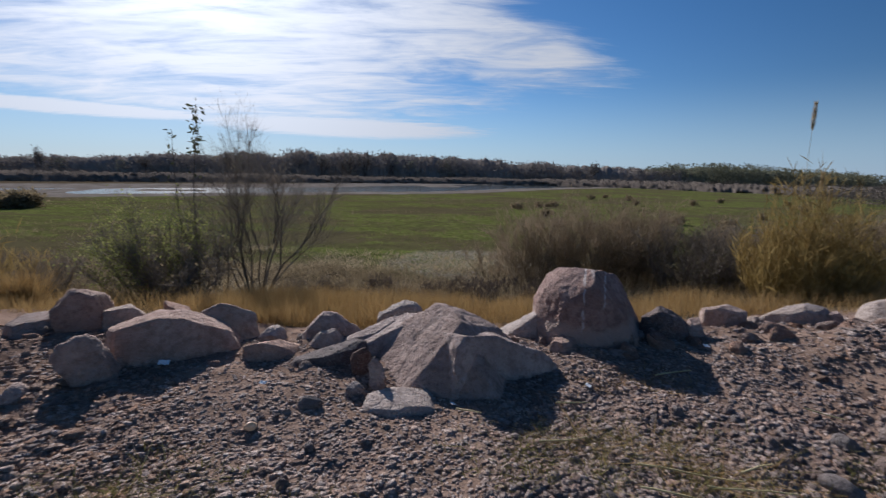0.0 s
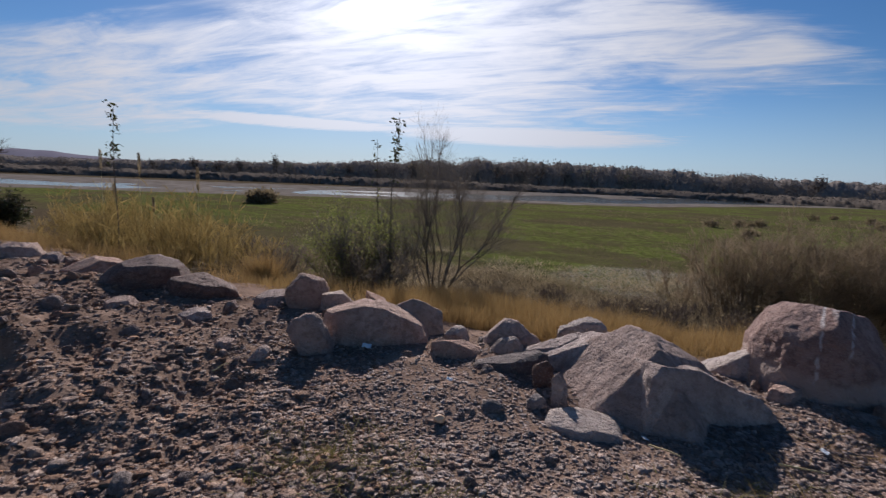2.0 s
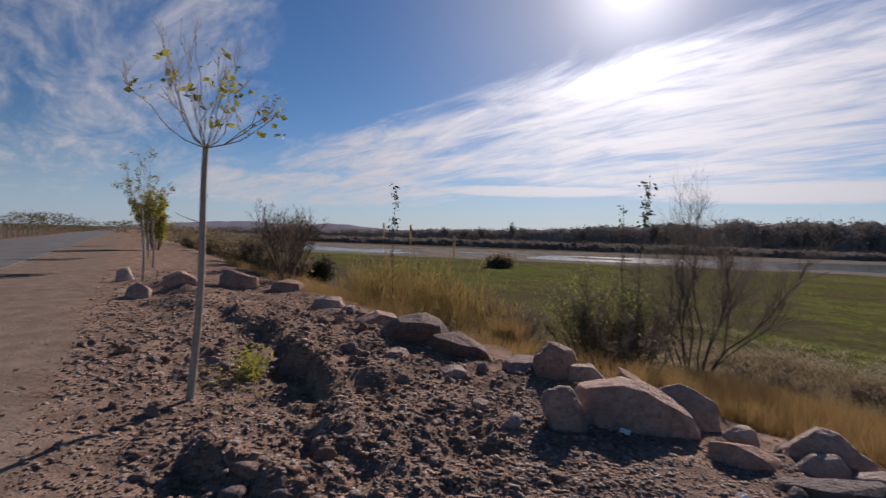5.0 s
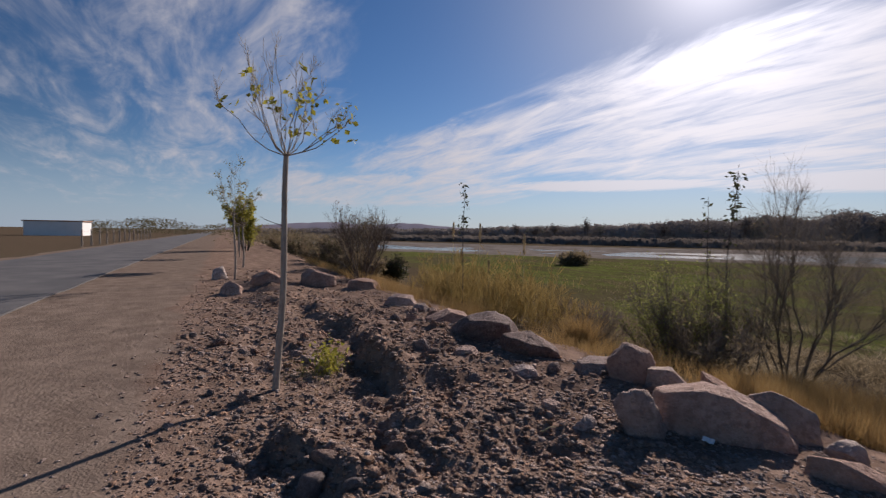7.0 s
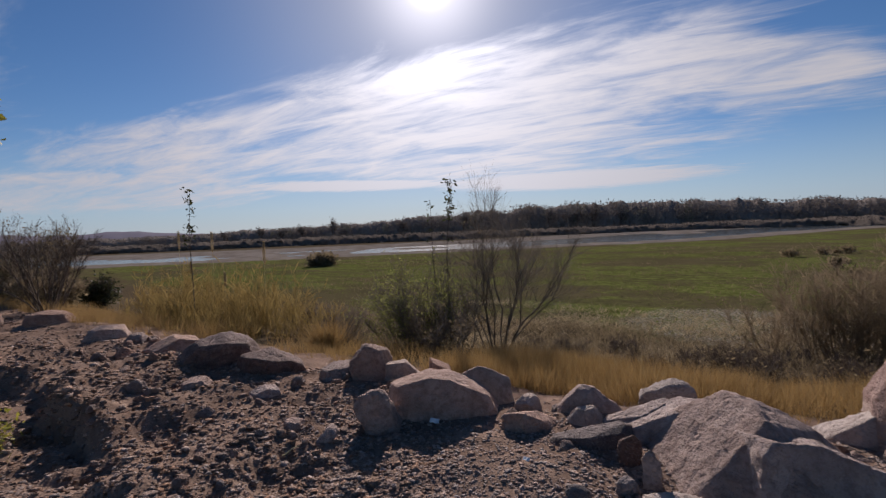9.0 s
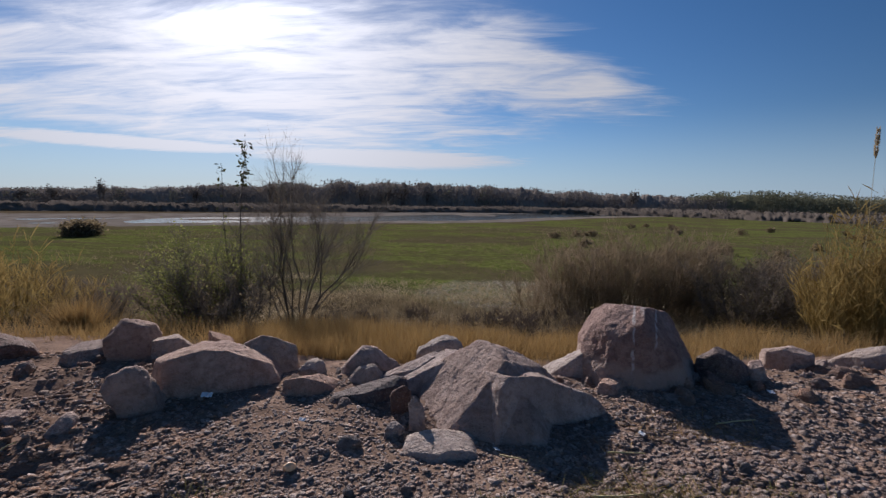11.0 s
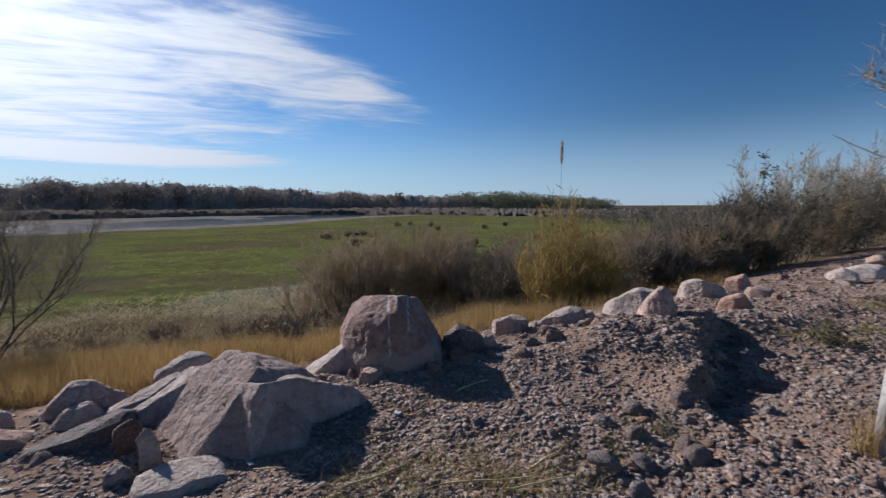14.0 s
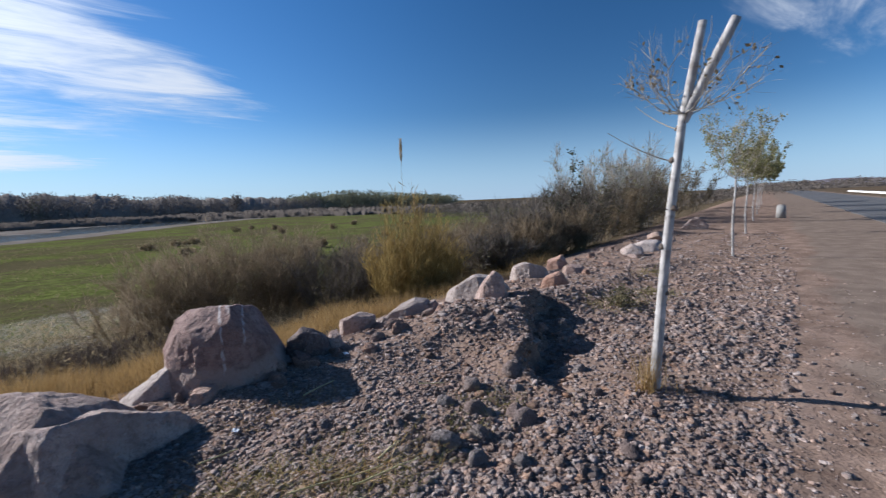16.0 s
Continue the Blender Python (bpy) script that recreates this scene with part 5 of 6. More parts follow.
for i, (x, so, w, h, lf) in enumerate(((-18.0, 4.6, 2.0, 1.0, "leaf_brown"), (-22.5, 5.0, 2.4, 1.2, "leaf_olive"), (-26.5, 4.6, 2.4, 1.2, "leaf_brown"), (-30.0, 5.2, 3.0, 1.5, "leaf_brown"), (-34.0, 4.8, 3.0, 1.6, "leaf_olive"),
                                      (-39.0, 5.2, 3.4, 1.8, "leaf_brown"), (-45.0, 5.0, 3.6, 2.0, "leaf_brown"), (-52.0, 5.5, 4.2, 2.2, "leaf_olive"))):
    shrub("dry brown brush along the crest of the bank", x, float(row_line(x)) + so, w, h, 561 + i, stems=18, twigs=7, fine=4, fine_w=0.009, leaves=1500, leaf=lf, wood="twig_red", base=0.25, leaf_size=0.04 + 0.001 * abs(x), thick=0.02, spread=0.7,
          group="shrubs along the bank")
shrub("round yellow-green tree beside the road", -40.0, 6.3, 3.0, 3.3, 569, stems=14, twigs=8, fine=3, leaves=3600, leaf="leaf_yellow", wood="twig", leaf_size=0.08, thick=0.04, name="small_tree", category="tree")

# right bank: mixed shrubs that run on beside the crest
right = [(10.6, 10.2, 2.4, 2.0, "leaf_brown"), (12.6, 9.9, 2.3, 2.2, "leaf_olive"), (14.2, 11.2, 2.6, 2.4, "leaf_olive"), (15.8, 10.3, 2.2, 2.9, "leaf_dark"),
         (17.8, 10.4, 2.6, 2.6, "leaf_olive"), (20.5, 11.2, 3.0, 2.8, "leaf_brown"), (23.5, 12.0, 3.2, 3.0, "leaf_olive"), (27.0, 13.0, 3.6, 3.4, "leaf_brown"),
         (31.0, 14.0, 4.0, 3.8, "leaf_olive"), (36.0, 15.2, 4.5, 4.2, "leaf_brown"), (42.0, 16.5, 5.0, 4.6, "leaf_olive"), (12.0, 13.5, 2.8, 1.9, "leaf_brown"),
         (16.0, 15.0, 3.2, 2.2, "leaf_brown"), (21.0, 17.0, 3.8, 2.6, "leaf_brown"), (27.0, 20.0, 4.4, 2.8, "leaf_brown"), (9.4, 11.4, 2.6, 1.7, "leaf_brown"), (9.0, 13.6, 2.8, 2.0, "leaf_brown"), (10.8, 12.2, 2.6, 1.8, "leaf_brown"), (11.6, 8.9, 2.0, 1.4, "leaf_brown"), (9.9, 8.9, 1.9, 1.3, "leaf_olive"), (14.0, 9.2, 2.2, 1.6, "leaf_brown")]
for i, (x, y, w, h, lf) in enumerate(right):
    shrub("tall half-bare shrub in faded green leaf" if lf != "leaf_brown" else "dry brown leafless shrub on the bank", x, y, w, h, 571 + i, stems=30 if x < 16 else 20, twigs=7, fine=6 if x < 16 else 3, base=0.28, sliver=0.34 + 0.008 * x, fine_w=0.0045 + 0.00025 * x,
          leaves=1700 if lf != "leaf_brown" else 1900, leaf=lf, wood="twig_red" if lf == "leaf_brown" else "twig_grey", leaf_size=0.03 + 0.0014 * x, thick=0.018, spread=0.5,
          group="shrubs along the bank")
for i, (x, y, w, h) in enumerate(((22.0, 13.2, 2.8, 5.2), (24.5, 12.6, 3.0, 5.0), (27.5, 12.4, 3.2, 5.4))):
    shrub("tall pale leafless tree behind the shrubs", x, y, w, h, 594 + i, stems=9, twigs=12, fine=7, wood="twig_pale", spread=0.45, thick=0.03, fine_w=0.008, sliver=0.55, base=0.12, leaves=500, leaf="leaf_pale", leaf_size=0.06,
          name="small_tree", category="tree", group="pale trees behind the shrubs")
tall_sprout("tall shoot with dark leaves above the shrubs", 15.6, 9.9, 3.8, 591, (0.1, 0.0))
tall_sprout("tall shoot with dark leaves above the shrubs", 16.4, 10.1, 3.4, 592, (0.2, 0.0))

# scattered dark scrub on the green flat
rng = np.random.default_rng(601)
for i in range(26):
    a, r = radians(rng.uniform(9, 42)), rng.uniform(30, 85)
    x, y = r * math.sin(a), r * math.cos(a)
    shrub("small dark dead weed clump on the green flat", x, y, rng.uniform(0.8, 2.0), rng.uniform(0.4, 1.0), 610 + i, stems=16, twigs=5, fine=0, leaves=260, leaf="leaf_brown",
          wood="twig", leaf_size=0.10, thick=0.02, name="weed_clump", category="weeds", group="weed clumps on the flat")


rng = np.random.default_rng(602)
for i in range(22):
    x = rng.uniform(-3.4, 3.2)
    y = float(row_line(x)) + rng.uniform(7.2, 11.0)
    shrub("low dark dead weed clump behind the golden grass", x, y, rng.uniform(0.6, 1.3), rng.uniform(0.3, 0.62), 640 + i, stems=14, twigs=5, fine=3, leaves=160, leaf="leaf_brown",
          wood="twig", leaf_size=0.03, thick=0.007, name="weed_clump", category="weeds", group="weed clumps on the flat", sliver=0.18, base=0.3)


def blade_field(name, label, xy, h_lo, h_hi, width, per, mat, seed, lean=0.35, spread=0.05):
    """Grass as one object: per blades at each spot."""
    rng = np.random.default_rng(seed)
    x = np.repeat(xy[:, 0], per) + rng.normal(0, spread, len(xy) * per)
    y = np.repeat(xy[:, 1], per) + rng.normal(0, spread, len(xy) * per)
    z = land(x, y) - 0.01
    n = len(x)
    h = rng.uniform(h_lo, h_hi, n) * np.clip(1.0 + 0.75 * soft_noise(x, y, 1.3, seed, 3), 0.35, 1.5)
    a = rng.uniform(0, 2 * math.pi, n)
    d = np.stack([rng.normal(0, lean, n), rng.normal(0, lean, n), np.ones(n)], 1) * h[:, None]
    e = np.stack([np.cos(a), np.sin(a), np.zeros(n)], 1) * (width * rng.uniform(0.6, 1.3, n))[:, None]
    p = np.stack([x, y, z], 1)
    V = np.stack([p - e, p + e, p + d * 0.6 + e * 0.7, p + d], 1).reshape(-1, 3)
    tagged(new(name, np_mesh(name, V, np.arange(len(V)).reshape(-1, 4), mat, smooth=False)), label, "grass", kind="stuff")


def strew(rng, count, x0, x1, s0, s1, patch_seed, bias):
    """Spots between two lines along the road, in patches."""
    x, s = rng.uniform(x0, x1, count), rng.uniform(s0, s1, count)
    y = row_line(x) + s
    k = rng.random(count) < np.clip(bias + 0.9 * soft_noise(x, y, 0.55, patch_seed, 3), 0, 1)
    return np.stack([x[k], y[k]], 1)


rng = np.random.default_rng(620)
gold = np.concatenate([strew(rng, 5200, -3.4, 2.6, 4.3, 7.6, 701, 0.62), strew(rng, 1300, 2.2, 5.2, 4.6, 7.4, 702, 0.45),
                       strew(rng, 1300, -9.0, -3.4, 4.0, 6.0, 703, 0.10), strew(rng, 2600, -26.0, -8.5, 3.4, 5.6, 704, 0.5), strew(rng, 900, 4.5, 14.0, 4.2, 6.0, 705, 0.25)])
blade_field("dry_grass", "golden dry grass on the slope behind the rocks", gold, 0.16, 0.40, 0.0032, 10, M["straw"], 621, 0.35, 0.07)
tuft = np.stack([-6.45 + rng.normal(0, 0.13, 150), 6.85 + rng.normal(0, 0.13, 150)], 1)
blade_field("grass_tuft", "round golden tuft of dry grass", tuft, 0.35, 0.62, 0.004, 8, M["straw"], 622, 0.45, 0.05)
litter = strew(rng, 11000, -16.0, 13.0, 6.6, 15.0, 706, 0.42)
blade_field("dead_weeds", "dead brown weeds and reed litter at the foot of the slope", litter, 0.10, 0.46, 0.006, 6, M["leaf_brown"], 623, 0.6, 0.13)
pale = strew(rng, 9000, -10.0, 8.0, 8.5, 19.0, 707, 0.22)
blade_field("reed_litter", "pale bleached reed litter lying on the flat", pale, 0.08, 0.26, 0.010, 5, M["plume"], 624, 1.4, 0.16)
a, r = np.radians(rng.uniform(-62, 45, 25000)), np.sqrt(rng.uniform(15.0 ** 2, 62.0 ** 2, 25000))
fx, fy = r * np.sin(a), r * np.cos(a)
s = fy - row_line(fx)
keep = (s + 2.2 * soft_noise(fx, fy, 0.12, 5, 3) > 15.5) & (soft_noise(fx, fy, 0.16, 708, 3) > -0.25) & (river_gap(fx, fy) > 8)
blade_field("green_grass", "short bright green grass on the river flat", np.stack([fx[keep], fy[keep]], 1), 0.04, 0.11, 0.014, 3, M["grass"], 625, 0.7, 0.3)
fa, fr = np.radians(rng.uniform(-60, 44, 9000)), np.sqrt(rng.uniform(14.0 ** 2, 70.0 ** 2, 9000))
fx, fy = fr * np.sin(fa), fr * np.cos(fa)
keep = (fy - row_line(fx) > 12) & (soft_noise(fx * 0.4, fy, 0.35, 709, 3) > 0.02) & (river_gap(fx, fy) > 6)
blade_field("field_stubble", "brown stubble and dead stems in the green flat", np.stack([fx[keep], fy[keep]], 1), 0.10, 0.32, 0.011, 4, M["leaf_brown"], 628, 0.6, 0.22)
spots = [(-0.75, 1.75), (0.55, 2.35), (1.1, 2.6), (2.6, 2.3), (-1.6, 2.0), (6.2, 3.3), (6.6, 3.0), (-5.9, 1.5), (1.5, 2.1), (8.9, 3.9), (7.3, 3.2)]
weeds = np.concatenate([np.stack([x + rng.normal(0, 0.30, 95), y + rng.normal(0, 0.17, 95)], 1) for x, y in spots])
blade_field("low_weeds", "thin yellow-green weeds among the gravel", weeds, 0.03, 0.085, 0.003, 5, M["weed"], 626, 1.2, 0.03)


def straw_stalk(x, y, length, turn):
    """One dry stalk lying on the gravel."""
    u = np.linspace(-0.5, 0.5, 7)
    px, py = x + u * length * math.cos(radians(turn)), y + u * length * math.sin(radians(turn)) 
    ln = np.stack([px, py, land(px, py).max() * 0.4 + land(px, py) * 0.6 + 0.028], 1)
    tagged(new("straw_stalk", np_mesh("straw_stalk", *tube_arrays([ln], 0.0065, 0.004, 5), M["stalk"])), "dry yellow reed stalk lying on the gravel", "stalk", "stalks on the gravel")


for x, y, l, t in ((1.35, 2.25, 0.85, -14), (1.6, 2.12, 0.7, -6), (0.75, 2.55, 0.5, 12), (1.2, 2.05, 0.6, -20), (0.95, 3.05, 0.4, 4), (1.9, 3.55, 0.5, 8), (2.6, 2.9, 0.35, -40), (1.75, 2.3, 0.4, 20),
                   (-3.1, 2.7, 0.22, 70), (0.2, 2.9, 0.3, -25)):
    straw_stalk(x, y, l * 0.62, t)

lying = np.concatenate([np.stack([x + rng.normal(0, 0.22, 45), y + rng.normal(0, 0.10, 45)], 1) for x, y in ((1.35, 2.2), (1.7, 2.15), (1.1, 2.5), (1.6, 3.4))])
blade_field("straw_litter", "broken dry straw lying on the gravel", lying, 0.03, 0.09, 0.003, 3, M["straw"], 627, 2.6, 0.04)

# litter
bm = bmesh.new()
bmesh.ops.create_grid(bm, x_segments=6, y_segments=4, size=0.5)
for v in bm.verts:
    v.co = Vector((v.co.x * 0.12, v.co.y * 0.08, 0.02 * noise.noise(v.co * 4)))
bmesh.ops.solidify(bm, geom=bm.faces[:], thickness=0.004)
scrap = bm_mesh("paper_scrap", bm, M["paper_white"])
for x, y, sc, tw in ((-2.28, 3.62, 0.7, 20), (0.02, 3.42, 0.5, 80), (0.10, 3.05, 0.45, 110), (1.15, 3.35, 0.55, 60), (2.45, 4.05, 0.5, 10), (-1.3, 3.2, 0.4, 0), (1.05, 4.1, 0.4, 0)):
    ob = new("paper_scrap", scrap)
    ob.matrix_world = pose(x, y, on_land(x, y) + 0.03, 18, 8, tw) @ Matrix.Scale(sc, 4)
    tagged(ob, "small white scrap of paper on the gravel", "litter", "scraps of paper")
ob = new("wrapper", rock_mesh("wrapper", (0.085, 0.06, 0.05), 640, M["orange_wrap"], 3, sharp=8.0, rough=0.2))
ob.matrix_world = pose(-1.17, 2.66, on_land(-1.17, 2.66) + 0.005, 0, 0, 30)
tagged(ob, "crumpled orange food wrapper on the gravel", "litter")


# ---------------------------------------------------------------- young trees along the road
def planted_tree(label, x, y, fork, total, lean, seed, trunk_r, leaves, leaf="leaf_yellow", bark="bark_tan", limbs=9, crown=0.65, leaf_size=0.045, stubs=False, group="young trees along the road", fine=4):
    """A young tree: bare trunk, limbs fanning from the fork, sparse leaves. lean: how far the fork stands off the foot."""
    rng = np.random.default_rng(seed)
    root = thing("young_tree", label, "tree", (x, y, on_land(x, y)), 0, group)
    zs = np.linspace(-0.08, fork, 14)
    u = np.clip(zs / fork, 0, 1)
    trunk = np.stack([lean[0] * u + 0.02 * np.sin(u * 7 + seed), lean[1] * u + 0.02 * np.sin(u * 5), zs], 1)
    part("trunk", np_mesh("trunk", *tube_arrays([trunk], trunk_r * 1.1, trunk_r * 0.78, 12), M[bark]), root)
    top = trunk[-1]
    lines = []
    for k in range(limbs):
        q = 2 * math.pi * (k + rng.uniform(-0.3, 0.3)) / limbs
        out = rng.uniform(0.25, 1.0) * crown
        hgt = (total - fork) * rng.uniform(0.2 if stubs else 0.6, 1.0) * (1.05 - 0.5 * (out / crown) ** 2)
        w = np.linspace(0, 1, 8)
        bow = w ** 0.7
        lines.append(top + np.stack([math.cos(q) * out * bow, math.sin(q) * out * bow, -0.12 * (1 - w) * 0 + hgt * w ** 1.25], 1) + rng.normal(0, 0.022, (8, 3)) * w[:, None])
    for ln in lines:
        part("limb", np_mesh("limb", *tube_arrays([ln], trunk_r * (0.10 if stubs else 0.18), 0.002, 5), M["bark_tan" if not stubs else "twig_pale"]), root)
    if stubs:
        for dx, dy, dz, r in ((0.05, -0.11, 0.70, 0.030), (0.11, -0.31, 0.68, 0.034)):
            w = np.linspace(0, 1, 6)
            ln = top + np.stack([dx * w, dy * w, dz * w - 0.05], 1)
            V, F = tube_arrays([ln], r * 1.15, r, 10)
            me = np_mesh("cut_limb", V, F, M["bark_white"])
            bm = bmesh.new()
            bm.from_mesh(me)
            bm.verts.ensure_lookup_table()
            bm.faces.new([bm.verts[i] for i in range(len(V) - 10, len(V))])
            bm.to_mesh(me)
            bm.free()
            part("cut_limb", me, root, "thick limb sawn off square")
        for zk in (0.75, 1.12, 1.42, 1.78, 2.02):
            q, c = rng.uniform(0, 2 * math.pi), np.array([np.interp(zk, zs, trunk[:, 0]), np.interp(zk, zs, trunk[:, 1]), zk])
            me = rock_mesh("knot", (0.055, 0.055, 0.05), 690 + int(zk * 100), M["twig"], 3, sharp=5.0, rough=0.3)
            part("knot", me, root, "dark branch scar").location = (c[0] + 0.030 * math.cos(q), c[1] + 0.030 * math.sin(q), zk)
            w = np.linspace(0, 1, 5)[:, None]
            way = np.array([math.cos(q), math.sin(q), 0.35]) * (0.5 if zk > 1.6 else 0.08)
            ln = c + way * w + np.array([0, 0, 0.10]) * w ** 2 * (zk > 1.6)
            part("side_shoot", np_mesh("side_shoot", *tube_arrays([ln], 0.006, 0.002, 4), M["twig_pale"]), root)
    two = side_lines(rng, lines, fine, 0.32, 0.5, 4)
    made = [tube_arrays(two, 0.0035 if stubs else 0.005, 0.0014), sliver_arrays(rng, two, len(two) * (5 if stubs else 12), 0.16, 0.0013 if stubs else 0.0026)]
    tagged(part("twig_mass", np_mesh("twig_mass", *join(made), M["twig_pale"]), root), kind="stuff")
    low_twigs = side_lines(rng, [trunk], 3, 0.14, 0.9, 4, low=0.6)
    for ln in low_twigs:
        part("side_shoot", np_mesh("side_shoot", *tube_arrays([ln], 0.005, 0.002), M["twig"]), root)
    if leaves:
        spots = along(rng, two, max(6, leaves // 4), 0.03, 0.4) if fine > 2 else along(rng, lines + lines, leaves // 4, 0.05, 0.5)
        pts = np.repeat(spots, 4, 0) + rng.normal(0, 0.03, (len(spots) * 4, 3))
        part("foliage", np_mesh("foliage", *leaf_arrays(rng, pts, leaf_size, 1.5, -0.4), M[leaf], smooth=False), root)
    return root


planted_tree("slender young tree with a few yellow-green leaves", -5.22, 0.98, 2.38, 3.60, (0.02, 0.12), 651, 0.034, 170, limbs=17, crown=0.74, leaf_size=0.048, fine=2)
planted_tree("slender young tree with thin yellowish foliage", -16.6, 2.2, 2.1, 3.9, (-0.1, 0.0), 652, 0.035, 380, leaf="leaf_pale", limbs=12, crown=0.8, fine=6)
planted_tree("pale-barked young tree with two sawn limbs", 3.84, 1.57, 2.14, 2.85, (0.10, -0.13), 653, 0.038, 170, leaf="leaf_brown", bark="bark_white", limbs=13, crown=0.75, stubs=True, leaf_size=0.022, fine=7)
for i, (x, y, tall) in enumerate(((12.2, 3.48, 3.7), (18.7, 5.0, 3.6), (25.5, 6.55, 3.9), (33.0, 8.3, 4.2), (41.0, 10.2, 4.4), (50.0, 12.3, 4.8))):
    planted_tree("slender pale-stemmed tree with sparse yellow-green leaves", x, y, 1.75, tall, (0.1, 0.02), 660 + i, 0.027, 2000 + 900 * i, leaf="leaf_pale", bark="bark_white",
                 limbs=14, crown=1.05 + 0.14 * i, leaf_size=0.030 + 0.010 * i, fine=9)
for i, (x, y) in enumerate(((-22.0, 3.3), (-30.5, 4.4), (-39.0, 5.6), (-48.0, 6.9))):
    planted_tree("slender young tree with thin yellowish foliage", x, y, 1.8, 3.3 + 0.2 * i, (-0.05, 0.0), 670 + i, 0.04, 1500, leaf="leaf_yellow" if i == 0 else "leaf_olive", limbs=12, crown=0.9, fine=6, leaf_size=0.07)
tuft = np.stack([3.78 + rng.normal(0, 0.05, 22), 1.6 + rng.normal(0, 0.05, 22)], 1)
blade_field("trunk_grass", "dry yellow grass at the foot of a pale tree", tuft, 0.15, 0.32, 0.003, 5, M["straw"], 681, 0.25, 0.03)
for i, (x, y, w, h, lf) in enumerate(((-5.75, 1.75, 0.5, 0.42, "leaf_yellow"), (6.3, 3.15, 0.6, 0.3, "leaf_olive"))):
    shrub("low yellow-green weed bush in the gravel", x, y, w, h, 685 + i, stems=16, twigs=5, fine=0, leaves=420, leaf=lf, wood="stalk", leaf_size=0.026, thick=0.005, name="weed_bush", category="weeds", jitter=0.03)


# ---------------------------------------------------------------- far side
def far_trees(name, label, seed, count, az0, az1, dist, depth, top, base_w, quads, mat, lift=0.0, fine=400.0, mass=0.0):
    """A belt of far trees and scrub as one object. top: height in metres over the azimuth; mass: height share of the close-grown body."""
    rng = np.random.default_rng(seed)
    V = []
    az_s = rng.uniform(az0, az1, count)
    rs = np.interp(az_s, *dist) + depth * rng.random(count) ** 1.5
    xs, ys = rs * np.sin(np.radians(az_s)), rs * np.cos(np.radians(az_s))
    zs = land(xs, ys)
    swell = 1 + 0.16 * soft_noise(az_s, az_s * 0 + seed, 0.35, 19, 3)
    for a, r, x, y, z0, sw in zip(az_s, rs, xs, ys, zs + lift, swell):
        h = max(1.0, np.interp(a, *top) * rng.uniform(0.70, 0.93) * sw)
        w = base_w * rng.uniform(0.6, 1.5)
        n = quads
        u = rng.random(n) ** 0.9 * 0.88
        g = rng.normal(0, 1, (n, 2))
        g /= np.maximum(1, np.linalg.norm(g, axis=1, keepdims=True) / 1.3)
        rad = w * (0.35 + 0.65 * np.sin(np.pi * np.clip(0.15 + 0.8 * u, 0, 1)))[:, None]
        c = np.concatenate([np.array([x, y]) + g * rad * 0.42, (z0 + h * u)[:, None]], 1)
        d = np.concatenate([g * 0.30, np.ones((n, 1))], 1) + rng.normal(0, 0.55, (n, 3))
        d *= (h * rng.uniform(0.04, 0.10, n) / np.linalg.norm(d, axis=1))[:, None]
        e = np.cross(d, rng.normal(0, 1, (n, 3)))
        e *= rng.uniform(0.5, 1.2, (n, 1)) * 0.42 * r / fine / np.linalg.norm(e, axis=1, keepdims=True)
        V.append(np.stack([c, c + d * 0.6 + e, c + d, c + d * 0.6 - e], 1).reshape(-1, 3))
    V = np.concatenate(V)
    pairs = [(V, np.arange(len(V)).reshape(-1, 4))]
    if mass:
        n = int((az1 - az0) * 14)
        a = np.linspace(az0, az1, n)
        body = np.interp(a, *top) * mass * 1.02 * (1 + 0.16 * soft_noise(a, a * 0 + seed, 0.35, 19, 3) + 0.13 * soft_noise(a, a * 0 + 3, 1.6, 23, 4))
        rows = []
        for k, (back, f) in enumerate(((0, -0.1), (0.5, 0.2), (1.5, 0.42), (3, 0.6), (5, 0.74), (8, 0.86), (12, 0.95), (17, 1.0), (24, 0.96), (32, 0.7), (40, 0.0))):
            r = np.interp(a, *dist) + 2 + back + 3.0 * soft_noise(a, a * 0 + f * 9, 1.2, 29, 3)
            x, y = r * np.sin(np.radians(a)), r * np.cos(np.radians(a))
            rows.append(np.stack([x, y, FIELD + lift + body * f + 0.6 * f * soft_noise(a, a * 0 + f * 23, 2.4, 31, 3)], 1))
        i = np.arange(n - 1)
        F = np.concatenate([np.stack([k * n + i, k * n + i + 1, (k + 1) * n + i + 1, (k + 1) * n + i], 1) for k in range(len(rows) - 1)])
        pairs.append((np.concatenate(rows), F[:, ::-1]))
    v, f = join(pairs)
    slots = np.zeros(len(f), np.int32)
    slots[len(V) // 4:] = 1
    tagged(new(name, np_mesh(name, v, f, [mat, M["far_thicket"] if mat == M["far_brown"] else mat] if mass else mat, smooth=True, slots=slots if mass else None)), label, "trees", kind="stuff")


